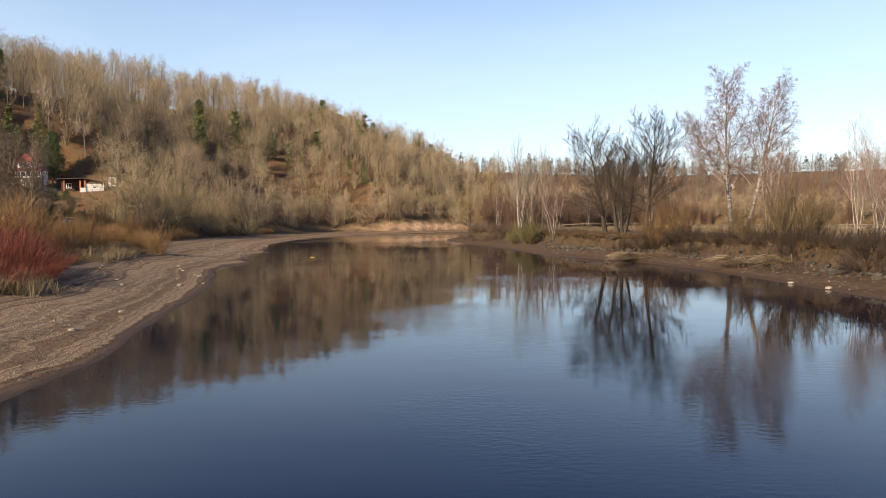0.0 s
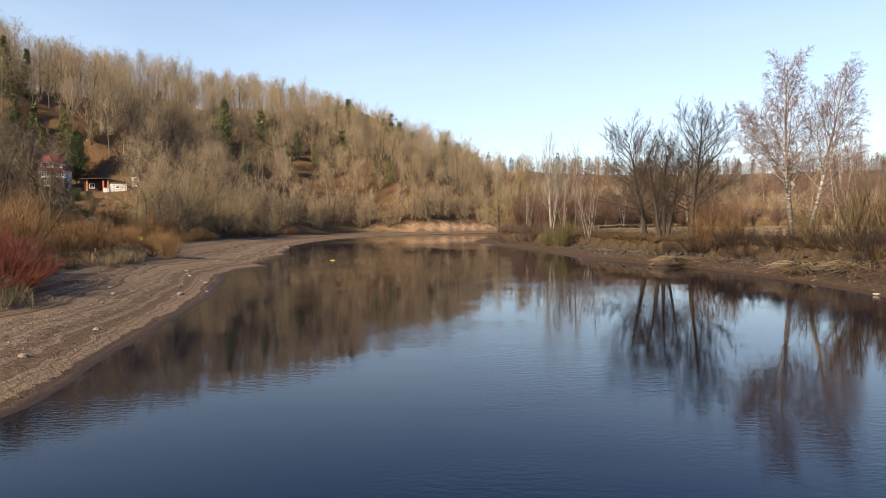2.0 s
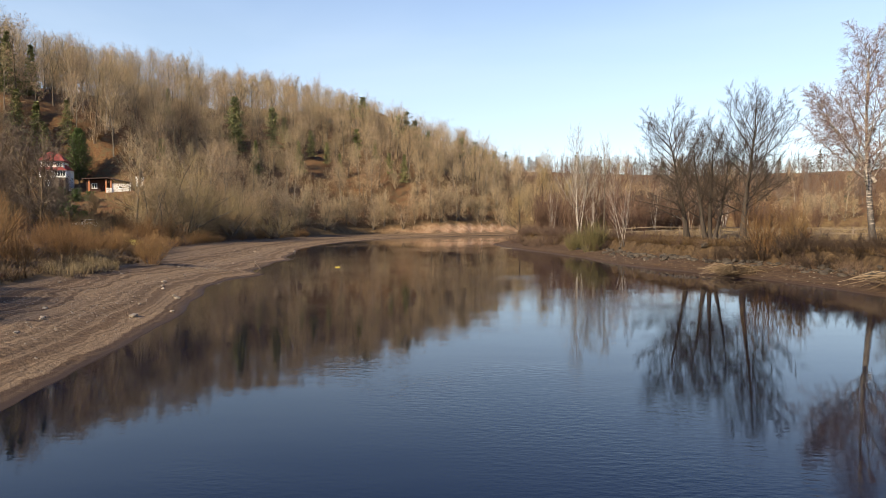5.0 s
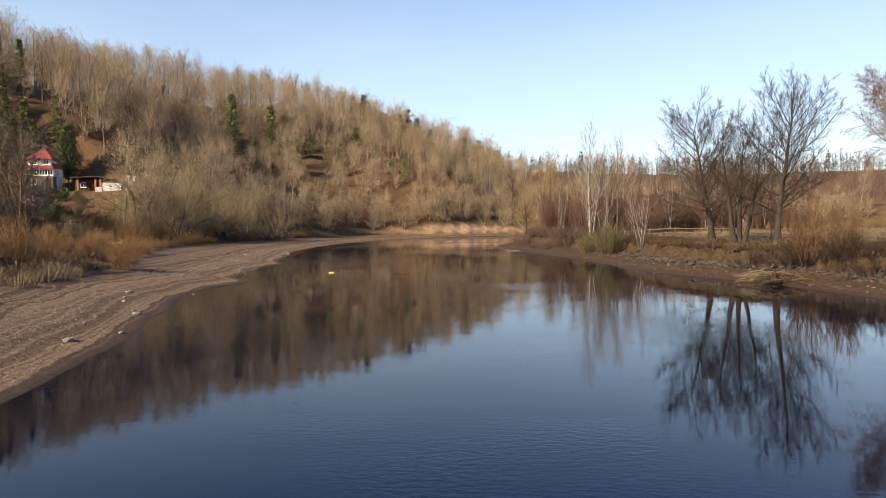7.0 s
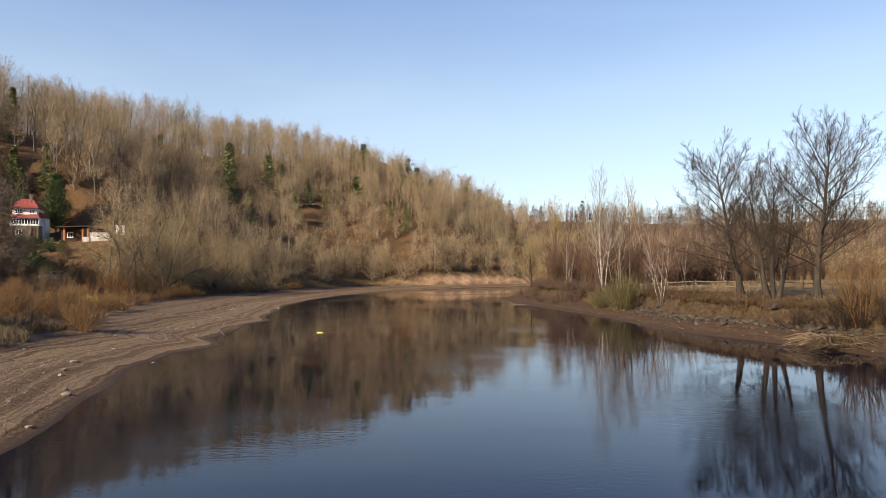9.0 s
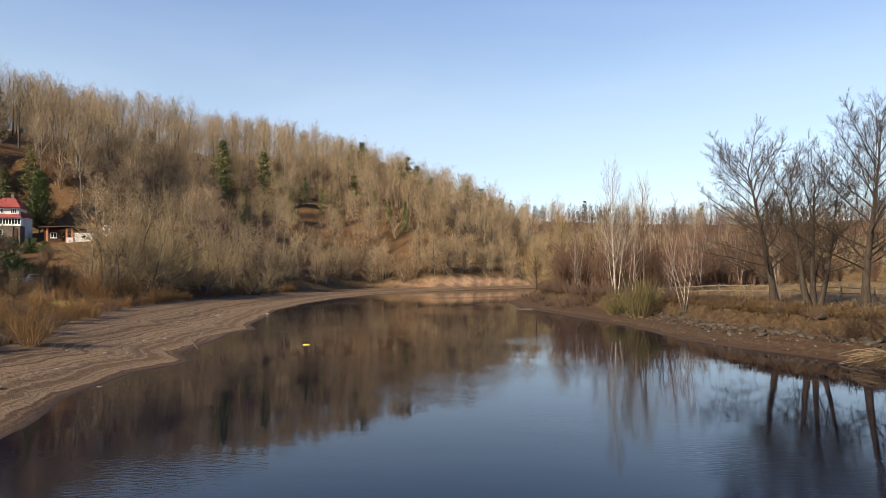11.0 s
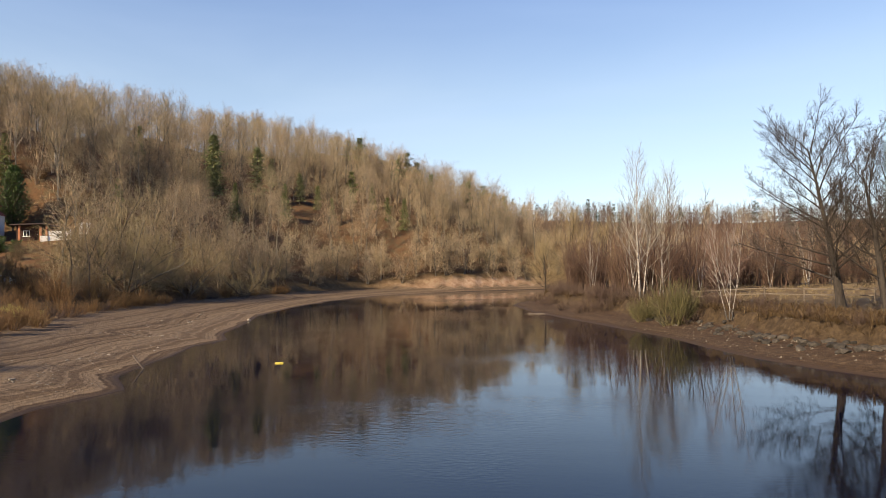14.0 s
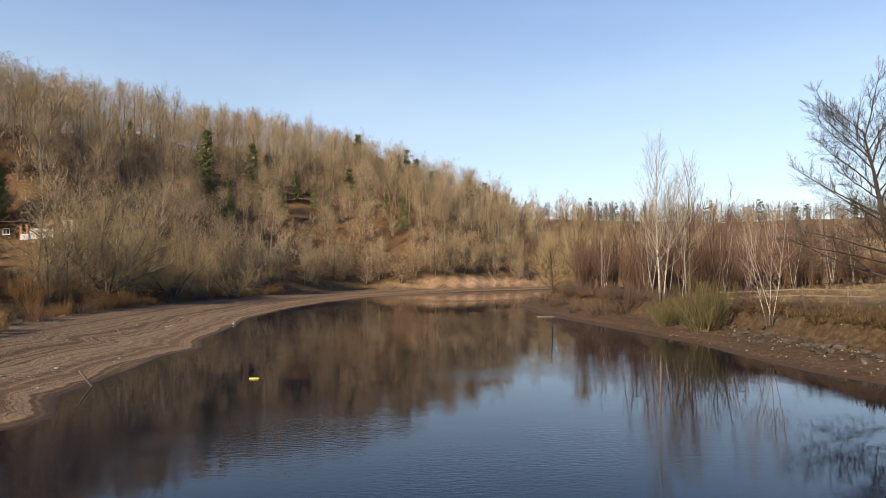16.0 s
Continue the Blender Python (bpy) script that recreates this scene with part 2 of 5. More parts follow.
def ground_material():
    """Silt beach with strand lines, soil banks, leaf litter, sandy cliff foot and straw field, by place."""
    m, n, l, p = shader("ground")
    geo = n.new("ShaderNodeNewGeometry")
    pos = geo.outputs["Position"]

    def attr(name):
        a = n.new("ShaderNodeAttribute")
        a.attribute_name = name
        return a.outputs["Fac"]
    shore, beach, wood, field, sand, bank = attr("shore"), attr("beach"), attr("wood"), attr("field"), attr("sand"), attr("bank")
    n1, n2, n3 = noise_node(n, l, pos, 0.12, 5), noise_node(n, l, pos, 0.9, 6, 0.65), noise_node(n, l, pos, 9.0, 5, 0.7)
    n4 = noise_node(n, l, pos, 3.0, 5, 0.7)
    # strand lines along the water
    warped = math_node(n, l, "ADD", shore, math_node(n, l, "MULTIPLY", math_node(n, l, "SUBTRACT", n2, 0.5), 0.7))
    warped = math_node(n, l, "ADD", warped, math_node(n, l, "MULTIPLY", math_node(n, l, "SUBTRACT", n1, 0.5), 3.5))
    strand = math_node(n, l, "ADD", shore, math_node(n, l, "MULTIPLY", math_node(n, l, "SUBTRACT", n2, 0.5), 0.35))
    strand = math_node(n, l, "ADD", strand, math_node(n, l, "MULTIPLY", math_node(n, l, "SUBTRACT", n1, 0.5), 2.2))
    line = n.new("ShaderNodeCombineXYZ")
    l.new(strand, line.inputs[0])
    bands = noise_node(n, l, line.outputs[0], 0.95, 3, 0.65)
    silt = ramp_node(n, l, bands, [(0.34, (0.040, 0.022, 0.011)), (0.46, (0.078, 0.047, 0.025)), (0.515, (0.255, 0.180, 0.112)), (0.56, (0.098, 0.061, 0.034)), (0.68, (0.160, 0.107, 0.064))])
    flat = mix_node(n, l, range_node(n, l, n4, 0.3, 0.7), (0.050, 0.031, 0.018), (0.105, 0.069, 0.041))
    silt = mix_node(n, l, range_node(n, l, n4, 0.42, 0.64, 0.0, 0.4), silt, flat)
    speck = range_node(n, l, n3, 0.56, 0.70)
    silt = mix_node(n, l, math_node(n, l, "MULTIPLY", speck, 0.4), silt, (0.17, 0.128, 0.085))
    silt = mix_node(n, l, math_node(n, l, "MULTIPLY", range_node(n, l, n4, 0.60, 0.40), 0.45), silt, (0.045, 0.032, 0.023))
    upper = range_node(n, l, math_node(n, l, "ADD", warped, 0.0), 5.5, 9.0, smooth=True)
    grey = mix_node(n, l, range_node(n, l, n4, 0.35, 0.7), (0.070, 0.050, 0.034), (0.130, 0.095, 0.066))
    silt = mix_node(n, l, math_node(n, l, "MULTIPLY", upper, 0.35), silt, grey)
    # right-bank mud, its colour lowered to include the shade on that bank
    mud = ramp_node(n, l, n4, [(0.3, (0.022, 0.013, 0.008)), (0.55, (0.050, 0.030, 0.018)), (0.75, (0.105, 0.068, 0.042))])
    silt = mix_node(n, l, math_node(n, l, "MULTIPLY", bank, 0.85), silt, mud)
    crest = math_node(n, l, "MULTIPLY", range_node(n, l, warped, 1.8, 3.0, smooth=True), range_node(n, l, warped, 5.2, 3.4, smooth=True))
    crest = math_node(n, l, "MULTIPLY", crest, range_node(n, l, n4, 0.38, 0.62, 0.1, 0.75))
    silt = mix_node(n, l, math_node(n, l, "MULTIPLY", crest, math_node(n, l, "SUBTRACT", 1.0, bank)), silt, (0.180, 0.128, 0.082))
    wet = range_node(n, l, math_node(n, l, "ADD", shore, math_node(n, l, "MULTIPLY", math_node(n, l, "SUBTRACT", n2, 0.5), 0.5)), 0.10, 0.55, 1.0, 0.0)
    silt = mix_node(n, l, wet, silt, (0.040, 0.025, 0.016))
    # other grounds
    soil = ramp_node(n, l, n4, [(0.3, (0.026, 0.017, 0.010)), (0.5, (0.055, 0.036, 0.020)), (0.7, (0.098, 0.066, 0.036))])
    litter = ramp_node(n, l, n4, [(0.3, (0.058, 0.030, 0.015)), (0.5, (0.110, 0.056, 0.026)), (0.7, (0.155, 0.092, 0.047))])
    litter = mix_node(n, l, range_node(n, l, n2, 0.45, 0.65), litter, (0.095, 0.072, 0.038))
    straw = ramp_node(n, l, n2, [(0.3, (0.075, 0.047, 0.021)), (0.5, (0.120, 0.078, 0.037)), (0.7, (0.165, 0.115, 0.059))])
    straw = mix_node(n, l, 1.0, straw, range_node(n, l, n3, 0.3, 0.7, 0.75, 1.2), "MULTIPLY")
    cliff = ramp_node(n, l, n2, [(0.3, (0.180, 0.098, 0.056)), (0.5, (0.270, 0.172, 0.110)), (0.7, (0.350, 0.255, 0.180))])
    col = mix_node(n, l, field, soil, straw)
    col = mix_node(n, l, wood, col, litter)
    col = mix_node(n, l, sand, col, cliff)
    jag = math_node(n, l, "ADD", beach, math_node(n, l, "MULTIPLY", math_node(n, l, "SUBTRACT", n2, 0.5), 0.8))
    col = mix_node(n, l, range_node(n, l, jag, 0.35, 0.65), col, silt)
    l.new(col, p.inputs["Base Color"])
    l.new(range_node(n, l, wet, 0, 1, 0.9, 0.68), p.inputs["Roughness"])
    p.inputs["Specular IOR Level"].default_value = 0.15
    h = math_node(n, l, "ADD", math_node(n, l, "MULTIPLY", n4, 2.0), n3)
    dry = range_node(n, l, wet, 0, 1, 1.0, 0.15)
    b = n.new("ShaderNodeBump")
    b.inputs["Distance"].default_value = 0.07
    l.new(h, b.inputs["Height"])
    l.new(dry, b.inputs["Strength"])
    l.new(b.outputs[0], p.inputs["Normal"])
    return m


def water_material():
    m, n, l, p = shader("water")
    geo = n.new("ShaderNodeNewGeometry")

    def waves(sx, sy, scale, detail):
        mp = n.new("ShaderNodeMapping")
        mp.inputs["Scale"].default_value = (sx, sy, 1)
        mp.inputs["Rotation"].default_value = (0, 0, 0.12)
        l.new(geo.outputs["Position"], mp.inputs[0])
        return noise_node(n, l, mp.outputs[0], scale, detail, 0.5)
    patch = range_node(n, l, noise_node(n, l, geo.outputs["Position"], 0.07, 3), 0.46, 0.62, 0.12, 1.0, True)
    fine = waves(1.0, 2.4, 3.6, 3)
    swell = waves(0.35, 1.0, 0.45, 2)
    h = math_node(n, l, "ADD", math_node(n, l, "MULTIPLY", math_node(n, l, "MULTIPLY", fine, patch), 0.006), math_node(n, l, "MULTIPLY", swell, 0.006))
    l.new(bump_node(n, l, h, 1.0), p.inputs["Normal"])
    p.inputs["Base Color"].default_value = (0.0006, 0.0016, 0.0080, 1)
    p.inputs["Specular Tint"].default_value = (0.38, 0.62, 1.0, 1)
    p.inputs["Roughness"].default_value, p.inputs["IOR"].default_value = 0.015, 1.333
    return m


M["ground"], M["water"] = ground_material(), water_material()


# ---- lie of the land ----
LEFT_SHORE = [(-9, -400), (-9, 13), (-8.9, 17), (-10, 21.5), (-10.8, 26), (-11.9, 32), (-13.2, 38), (-14.4, 41), (-15.1, 44), (-17, 49), (-17.4, 54),
              (-16.4, 57.5), (-18.6, 61), (-19.5, 68), (-20.3, 72), (-19.8, 76), (-21.7, 80), (-23, 87), (-26, 100), (-27, 115), (-26.4, 132),
              (-23, 150), (-16, 163), (-6, 174), (4, 182), (22, 191), (60, 198), (400, 205)]
RIGHT_SHORE = [(19.5, -400), (19.3, 25), (18.9, 33), (18.6, 38), (18.2, 44), (17.4, 49), (16.4, 53), (15.2, 56.4), (13.5, 60), (11.7, 63.3), (10.3, 67), (9.5, 72), (8.9, 77),
               (7.1, 84), (4.4, 94), (1.9, 104), (0.4, 117), (1.2, 123), (6, 131), (20, 141), (60, 152), (400, 165)]


def line_distance(line, X, Y):
    best = np.full(X.shape, 1e9)
    for (ax, ay), (bx, by) in zip(line, line[1:]):
        dx, dy = bx - ax, by - ay
        t = np.clip(((X - ax) * dx + (Y - ay) * dy) / (dx * dx + dy * dy), 0, 1)
        best = np.minimum(best, np.hypot(X - ax - t * dx, Y - ay - t * dy))
    return best


def in_outline(ring, X, Y):
    hit = np.zeros(X.shape, bool)
    for (ax, ay), (bx, by) in zip(ring, ring[1:] + ring[:1]):
        if ay != by:
            hit ^= ((ay > Y) != (by > Y)) & (X < (bx - ax) * (Y - ay) / (by - ay) + ax)
    return hit


def step(x, a, b):
    t = np.clip((x - a) / (b - a), 0, 1)
    return t * t * (3 - 2 * t)


def ripple(X, Y, size, seed):
    """Smooth noise from -1 to 1 out of a few turned waves."""
    r = np.random.RandomState(seed)
    out = 0
    for k in range(7):
        a, f, ph = r.uniform(0, 6.283), r.uniform(0.6, 1.7) / size * 3.0, r.uniform(0, 6.283)
        out = out + np.sin((X * math.cos(a) + Y * math.sin(a)) * f + ph + 1.3 * np.sin((Y * math.cos(a) - X * math.sin(a)) * f * 0.6 + k))
    return out / 7 * 1.6


def land(X, Y):
    """Height, distance to the water, and the weights of beach, wood, field and sandy cliff foot, at places X, Y."""
    X, Y = np.asarray(X, float), np.asarray(Y, float)
    wiggle = 0.35 * ripple(X, Y, 3.0, 3) + 0.15 * ripple(X, Y, 1.2, 4)
    dl, dr = line_distance(LEFT_SHORE, X, Y), line_distance(RIGHT_SHORE, X, Y)
    wet = in_outline(LEFT_SHORE + RIGHT_SHORE[::-1], X, Y)
    left = dl < dr
    d = np.where(wet, -1, 1) * np.minimum(dl, dr) + wiggle * np.clip(np.minimum(dl, dr) / 1.5, 0.25, 1)
    far = step(X + (Y - 150) * 0.4, -24, 4) * step(Y, 140, 160)      # where the river has turned
    width = np.interp(Y, [0, 30, 50, 60, 70, 85, 125, 145], [9, 8.5, 8, 9, 13, 17, 17, 15]) * (1 - far) + 3.5 * far
    # left: beach, small edge, garden slope, hill
    s = d - width
    z_left = 0.95 * np.clip(d / width, 0, 1) ** 0.85 * (1 - 0.25 * step(Y, 70, 100)) + 0.05 * ripple(X, Y, 5, 8) * step(d, 1, 4)
    z_left = z_left + 0.30 * step(s, -0.2, 2.2) + far * 0.8 * step(s, 0.0, 2.2)
    hill = 0.12 * np.clip(s, 0, 14) + 0.82 * np.clip(s - 14, 0, None) + step(X, -62, -46) * step(Y, 106, 126) * 0.35 * np.clip(s, 0, 14)
    cap = np.interp(X, [-220, -130, -110, -95, -80, -65, -50, -38, -26, -14, -4, 4, 12, 40, 120], [44, 42, 45, 49, 47.5, 46.6, 38, 29.4, 24, 20.5, 15.4, 9, 10.3, 10.2, 6]) * np.interp(Y, [-50, 103, 130], [0.05, 0.075, 1.0])
    hill = cap * (1 - np.exp(-(hill / cap) ** 1.6)) ** (1 / 1.6)
    z_left = z_left + hill * (1 + 0.06 * ripple(X, Y, 30, 5)) + 0.2 * ripple(X, Y, 9, 6) * step(s, 8, 24)
    # garden terraces under the cottages
    yard = step(X, -114, -88) * (1 - step(X, -61, -55)) * step(Y, 99, 105) * (1 - step(Y, 135, 142))
    z_left = z_left + (9.4 + 0.30 * (Y - 128.5) - 0.05 * (X + 71) - z_left) * yard
    # right: mud slope, undercut bank, terrace
    z_right = 0.75 * np.clip(d / 3.6, 0, 1) + 0.95 * step(d, 3.75, 4.25) + 0.35 * step(d, 4.3, 10) + 0.05 * ripple(X, Y, 4, 9) * step(d, 1, 3) + 0.10 * ripple(X, Y, 6, 12) * step(d, 4.5, 7)
    z_right = z_right + 3.0 * step(Y, 150, 260)
    z = np.where(left, z_left, z_right)
    z = z + 21 * step(np.hypot(X, Y), 295, 430) + 4 * ripple(X, Y, 160, 7) * step(np.hypot(X, Y), 380, 700)
    z = np.where(d < 0, np.maximum(d * 0.22, -2.2), z)
    beach = np.where(left, 1 - step(s, -0.8, 0.6), 1 - step(d, 3.3, 3.9))
    wood = np.where(left, step(s, 2.5, 7), step(Y, 150, 190))
    field = np.where(left, 0.75 * step(s, -0.5, 0.5), step(d, 6.5, 12) * (1 - step(Y, 150, 180)))
    sand = np.where(left, (1 - step(X, 2, 14)) * far * step(s, -0.6, 0.3) * (1 - step(s, 1.6, 2.6)), 0)
    return z, d, beach, wood, field, sand, s, left


def height(x, y):
    return float(land(np.array([x]), np.array([y]))[0][0])


def part(name, data, parent=None, label=""):
    ob = new(name, data)
    ob.parent = parent
    if label:
        ob["label"] = label
    return ob


def mesh_of(name, verts, tris, material, smooth=False):
    me = bpy.data.meshes.new(name)
    v, f = np.asarray(verts, np.float32), np.asarray(tris, np.int32)
    k = f.shape[1]
    me.vertices.add(len(v))
    me.vertices.foreach_set("co", v.ravel())
    me.loops.add(f.size)
    me.loops.foreach_set("vertex_index", f.ravel())
    me.polygons.add(len(f))
    me.polygons.foreach_set("loop_start", np.arange(0, f.size, k, dtype=np.int32))
    me.polygons.foreach_set("use_smooth", np.full(len(f), smooth))
    me.update(calc_edges=True)
    me.materials.append(material)
    return me


def build_ground():
    def axis(knots):
        out = []
        for (a, st), (b, _) in zip(knots, knots[1:]):
            out += list(np.arange(a, b - 1e-6, st))
        return np.array(out + [knots[-1][0]])
    xs = axis([(-3000, 300), (-600, 60), (-240, 12), (-120, 3), (-50, 0.8), (-28, 0.45), (28, 1.2), (60, 5), (200, 40), (600, 300), (3000, 0)])
    ys = axis([(-3000, 300), (-600, 60), (-60, 6), (6, 0.6), (90, 1.0), (150, 2), (330, 12), (600, 300), (3000, 0)])
    X, Y = np.meshgrid(xs, ys)
    z, d, beach, wood, field, sand, s, left = land(X.ravel(), Y.ravel())
    nx, ny = len(xs), len(ys)
    idx = np.arange(nx * ny).reshape(ny, nx)
    quads = np.stack([idx[:-1, :-1], idx[:-1, 1:], idx[1:, 1:], idx[1:, :-1]], -1).reshape(-1, 4)
    me = mesh_of("ground", np.stack([X.ravel(), Y.ravel(), z], 1), quads, M["ground"], True)
    for name, val in (("shore", d), ("beach", beach), ("wood", wood), ("field", field), ("sand", sand), ("bank", ~left)):
        me.attributes.new(name, "FLOAT", "POINT").data.foreach_set("value", np.asarray(val, np.float32))
    tagged(new("ground", me), "silt beach, soil banks, straw meadow and leaf-covered hill", "ground", kind="structure")


def build_water():
    x0, x1 = -40, 420
    v = [(x0, -400, 0), (x1, -400, 0), (x1, 230, 0), (x0, 230, 0)]
    tagged(new("water", mesh_of("water", v, [(0, 1, 2, 3)], M["water"])), "still dark blue river with light ripples mirroring the banks", "water", kind="structure")


build_ground()
build_water()


# ---- growing wood ----
class Wood:
    """Collects tapered limbs as triangles."""

    def __init__(self):
        self.v, self.f = [], []

    def limb(self, pts, radii, sides):
        base = len(self.v)
        up = Vector((0.31, 0.17, 0.93))
        last = len(pts) - 1
        for i, (q, r) in enumerate(zip(pts, radii)):
            d = pts[min(i + 1, last)] - pts[max(i - 1, 0)]
            a = d.cross(up)
            if a.length < 1e-6:
                a = Vector((1, 0, 0))
            a.normalize()
            if sides == 2:
                self.v.append(q + a * r)
                self.v.append(q - a * r)
                continue
            b = d.cross(a).normalized()
            for k in range(sides):
                t = 6.28318 * k / sides
                self.v.append(q + (a * math.cos(t) + b * math.sin(t)) * r)
        ring = 1 if sides == 2 else sides
        for i in range(last):
            for k in range(ring):
                p0, p1 = base + i * sides + k, base + i * sides + (k + 1) % sides
                self.f.append((p0, p1, p1 + sides))
                self.f.append((p0, p1 + sides, p0 + sides))

    def sliver(self, a, b, r):
        """A thin twig as one long triangle."""
        d = (b - a).cross(Vector((random.uniform(-1, 1), random.uniform(-1, 1), 0.4))).normalized() * r
        n = len(self.v)
        self.v += [a + d, a - d, b]
        self.f.append((n, n + 1, n + 2))

    def blade(self, a, b, r):
        d = (b - a).cross(Vector((random.uniform(-1, 1), random.uniform(-1, 1), 0.7))).normalized() * r
        n = len(self.v)
        mid = (a + b) * 0.5
        self.v += [a, mid + d, b, mid - d]
        self.f += [(n, n + 1, n + 2), (n, n + 2, n + 3)]

    def mesh(self, name, material, smooth=False):
        return mesh_of(name, [tuple(p) for p in self.v], self.f, material, smooth)


def turned(d, angle, azimuth):
    side = d.orthogonal().normalized()
    side = side * math.cos(azimuth) + d.cross(side).normalized() * math.sin(azimuth)
    return (d * math.cos(angle) + side * math.sin(angle)).normalized()


def shoot(woods, rng, start, d, length, r, level, P):
    """One limb and, on it, the limbs of the next level. P: for each level a dict."""
    L = P[level]
    n = L["segs"]
    pts = [start]
    d = d.normalized()
    for i in range(n):
        d = (d + Vector((rng.uniform(-1, 1), rng.uniform(-1, 1), rng.uniform(-1, 1))) * L["wob"] + Vector((0, 0, L["up"]))).normalized()
        pts.append(pts[-1] + d * (length / n))
    tip = L.get("tip", 0.3)
    radii = [r * (1 - (1 - tip) * (i / n) ** 0.9) for i in range(n + 1)]
    if level == 0:
        radii[0] *= L.get("flare", 1.3)
    wood = woods[0] if level < L.get("stem", 2) else woods[1]
    if L["sides"] == 0:
        wood.sliver(pts[0], pts[-1], r)
        return
    wood.limb(pts, radii, L["sides"])
    if level + 1 >= len(P):
        return
    C = P[level + 1]
    az = rng.uniform(0, 6.28)
    for k in range(L["kids"]):
        t = L["from"] + (0.99 - L["from"]) * ((k + rng.random()) / L["kids"])
        x = t * n
        i = min(int(x), n - 1)
        at = pts[i].lerp(pts[i + 1], x - i)
        dd = (pts[i + 1] - pts[i]).normalized()
        az += 2.4 + rng.uniform(-0.5, 0.5)
        shape = L["shape"](t)
        ln = length * L["ratio"] * shape * rng.uniform(0.75, 1.2)
        rad = min(radii[i] * 0.75, max(r * L["thin"] * shape, L["least"]))
        shoot(woods, rng, at, turned(dd, L["angle"](t) * rng.uniform(0.8, 1.2), az), ln, rad, level + 1, P)


def level(segs, wob, up, sides, kids=0, start=0.3, ratio=0.5, angle=0.8, thin=0.45, least=0.008, shape=None, tip=0.3, stem=2, flare=1.3, angle_end=None):
    e = angle if angle_end is None else angle_end
    return {"segs": segs, "wob": wob, "up": up, "sides": sides, "kids": kids, "from": start, "ratio": ratio, "angle": lambda t: angle + (e - angle) * t,
            "thin": thin, "least": least, "shape": shape or (lambda t: 1.15 - 0.75 * t), "tip": tip, "stem": stem, "flare": flare}


def tree_meshes(name, seed, stems, P, bark, twig):
    """Trunk and crown of one tree. stems: (foot offset, direction, length, radius) each."""
    rng = random.Random(seed)
    random.seed(seed)
    woods = (Wood(), Wood())
    for foot, d, ln, r in stems:
        shoot(woods, rng, Vector(foot), Vector(d), ln, r, 0, P)
    return woods[0].mesh(name + "_trunk", bark, True), woods[1].mesh(name + "_crown", twig)


def tree(kind, meshes, at, label, category="tree", turn=0.0, size=1.0, group="", sink=0.12):
    """A standing tree: an empty at its foot, with trunk and crown."""
    root = new(kind)
    part("trunk", meshes[0], root)
    part("crown", meshes[1], root)
    x, y = at
    root.matrix_world = pose(x, y, height(x, y) - sink, 0, 0, turn) @ Matrix.Scale(size, 4)
    return tagged(root, label, category, group)


# ---- kinds of trees ----
OAK = [level(9, 0.05, 0.05, 8, 28, 0.18, 0.58, 1.35, 0.24, 0.035, angle_end=0.50, tip=0.10, stem=2, shape=lambda t: 1.15 - 0.52 * t),
       level(6, 0.13, 0.055, 4, 13, 0.12, 0.46, 0.70, 0.36, 0.013, tip=0.18, stem=2),
       level(4, 0.15, 0.07, 2, 12, 0.08, 0.38, 0.62, 0.5, 0.011, tip=0.4),
       level(2, 0.20, 0.05, 2, 7, 0.10, 0.62, 0.65, 0.8, 0.011, tip=0.5),
       level(1, 0, 0, 0)]
BIRCH = [level(10, 0.045, 0.06, 7, 25, 0.26, 0.42, 0.90, 0.33, 0.03, angle_end=0.5, tip=0.12, stem=2),
         level(6, 0.12, 0.05, 4, 13, 0.2, 0.42, 0.7, 0.4, 0.012, tip=0.2, stem=2),
         level(3, 0.15, -0.06, 2, 10, 0.1, 0.60, 0.65, 0.5, 0.010, tip=0.4),
         level(2, 0.14, -0.28, 2, 7, 0.1, 0.65, 0.5, 0.8, 0.011, tip=0.6),
         level(1, 0, 0, 0)]
YOUNG_BIRCH = [level(8, 0.05, 0.06, 6, 14, 0.25, 0.34, 0.7, 0.35, 0.02, angle_end=0.4, tip=0.12, stem=1),
               level(4, 0.12, 0.05, 2, 9, 0.2, 0.45, 0.6, 0.45, 0.011, tip=0.3),
               level(3, 0.15, -0.05, 2, 7, 0.1, 0.6, 0.5, 0.6, 0.009, tip=0.5),
               level(1, 0, 0, 0)]
POPLAR = [level(9, 0.03, 0.05, 6, 24, 0.22, 0.46, 0.80, 0.32, 0.02, angle_end=0.4, tip=0.1, stem=1),
          level(4, 0.07, 0.12, 3, 10, 0.2, 0.42, 0.55, 0.45, 0.013, tip=0.3),
          level(2, 0.12, 0.10, 2, 7, 0.15, 0.55, 0.5, 0.7, 0.012, tip=0.5),
          level(1, 0, 0, 0)]
def dome(t):
    """Length of limbs up a rounded crown."""
    return 0.55 + 0.55 * math.sin(math.pi * min(1.0, max(0.0, (t - 0.22) / 0.90)))


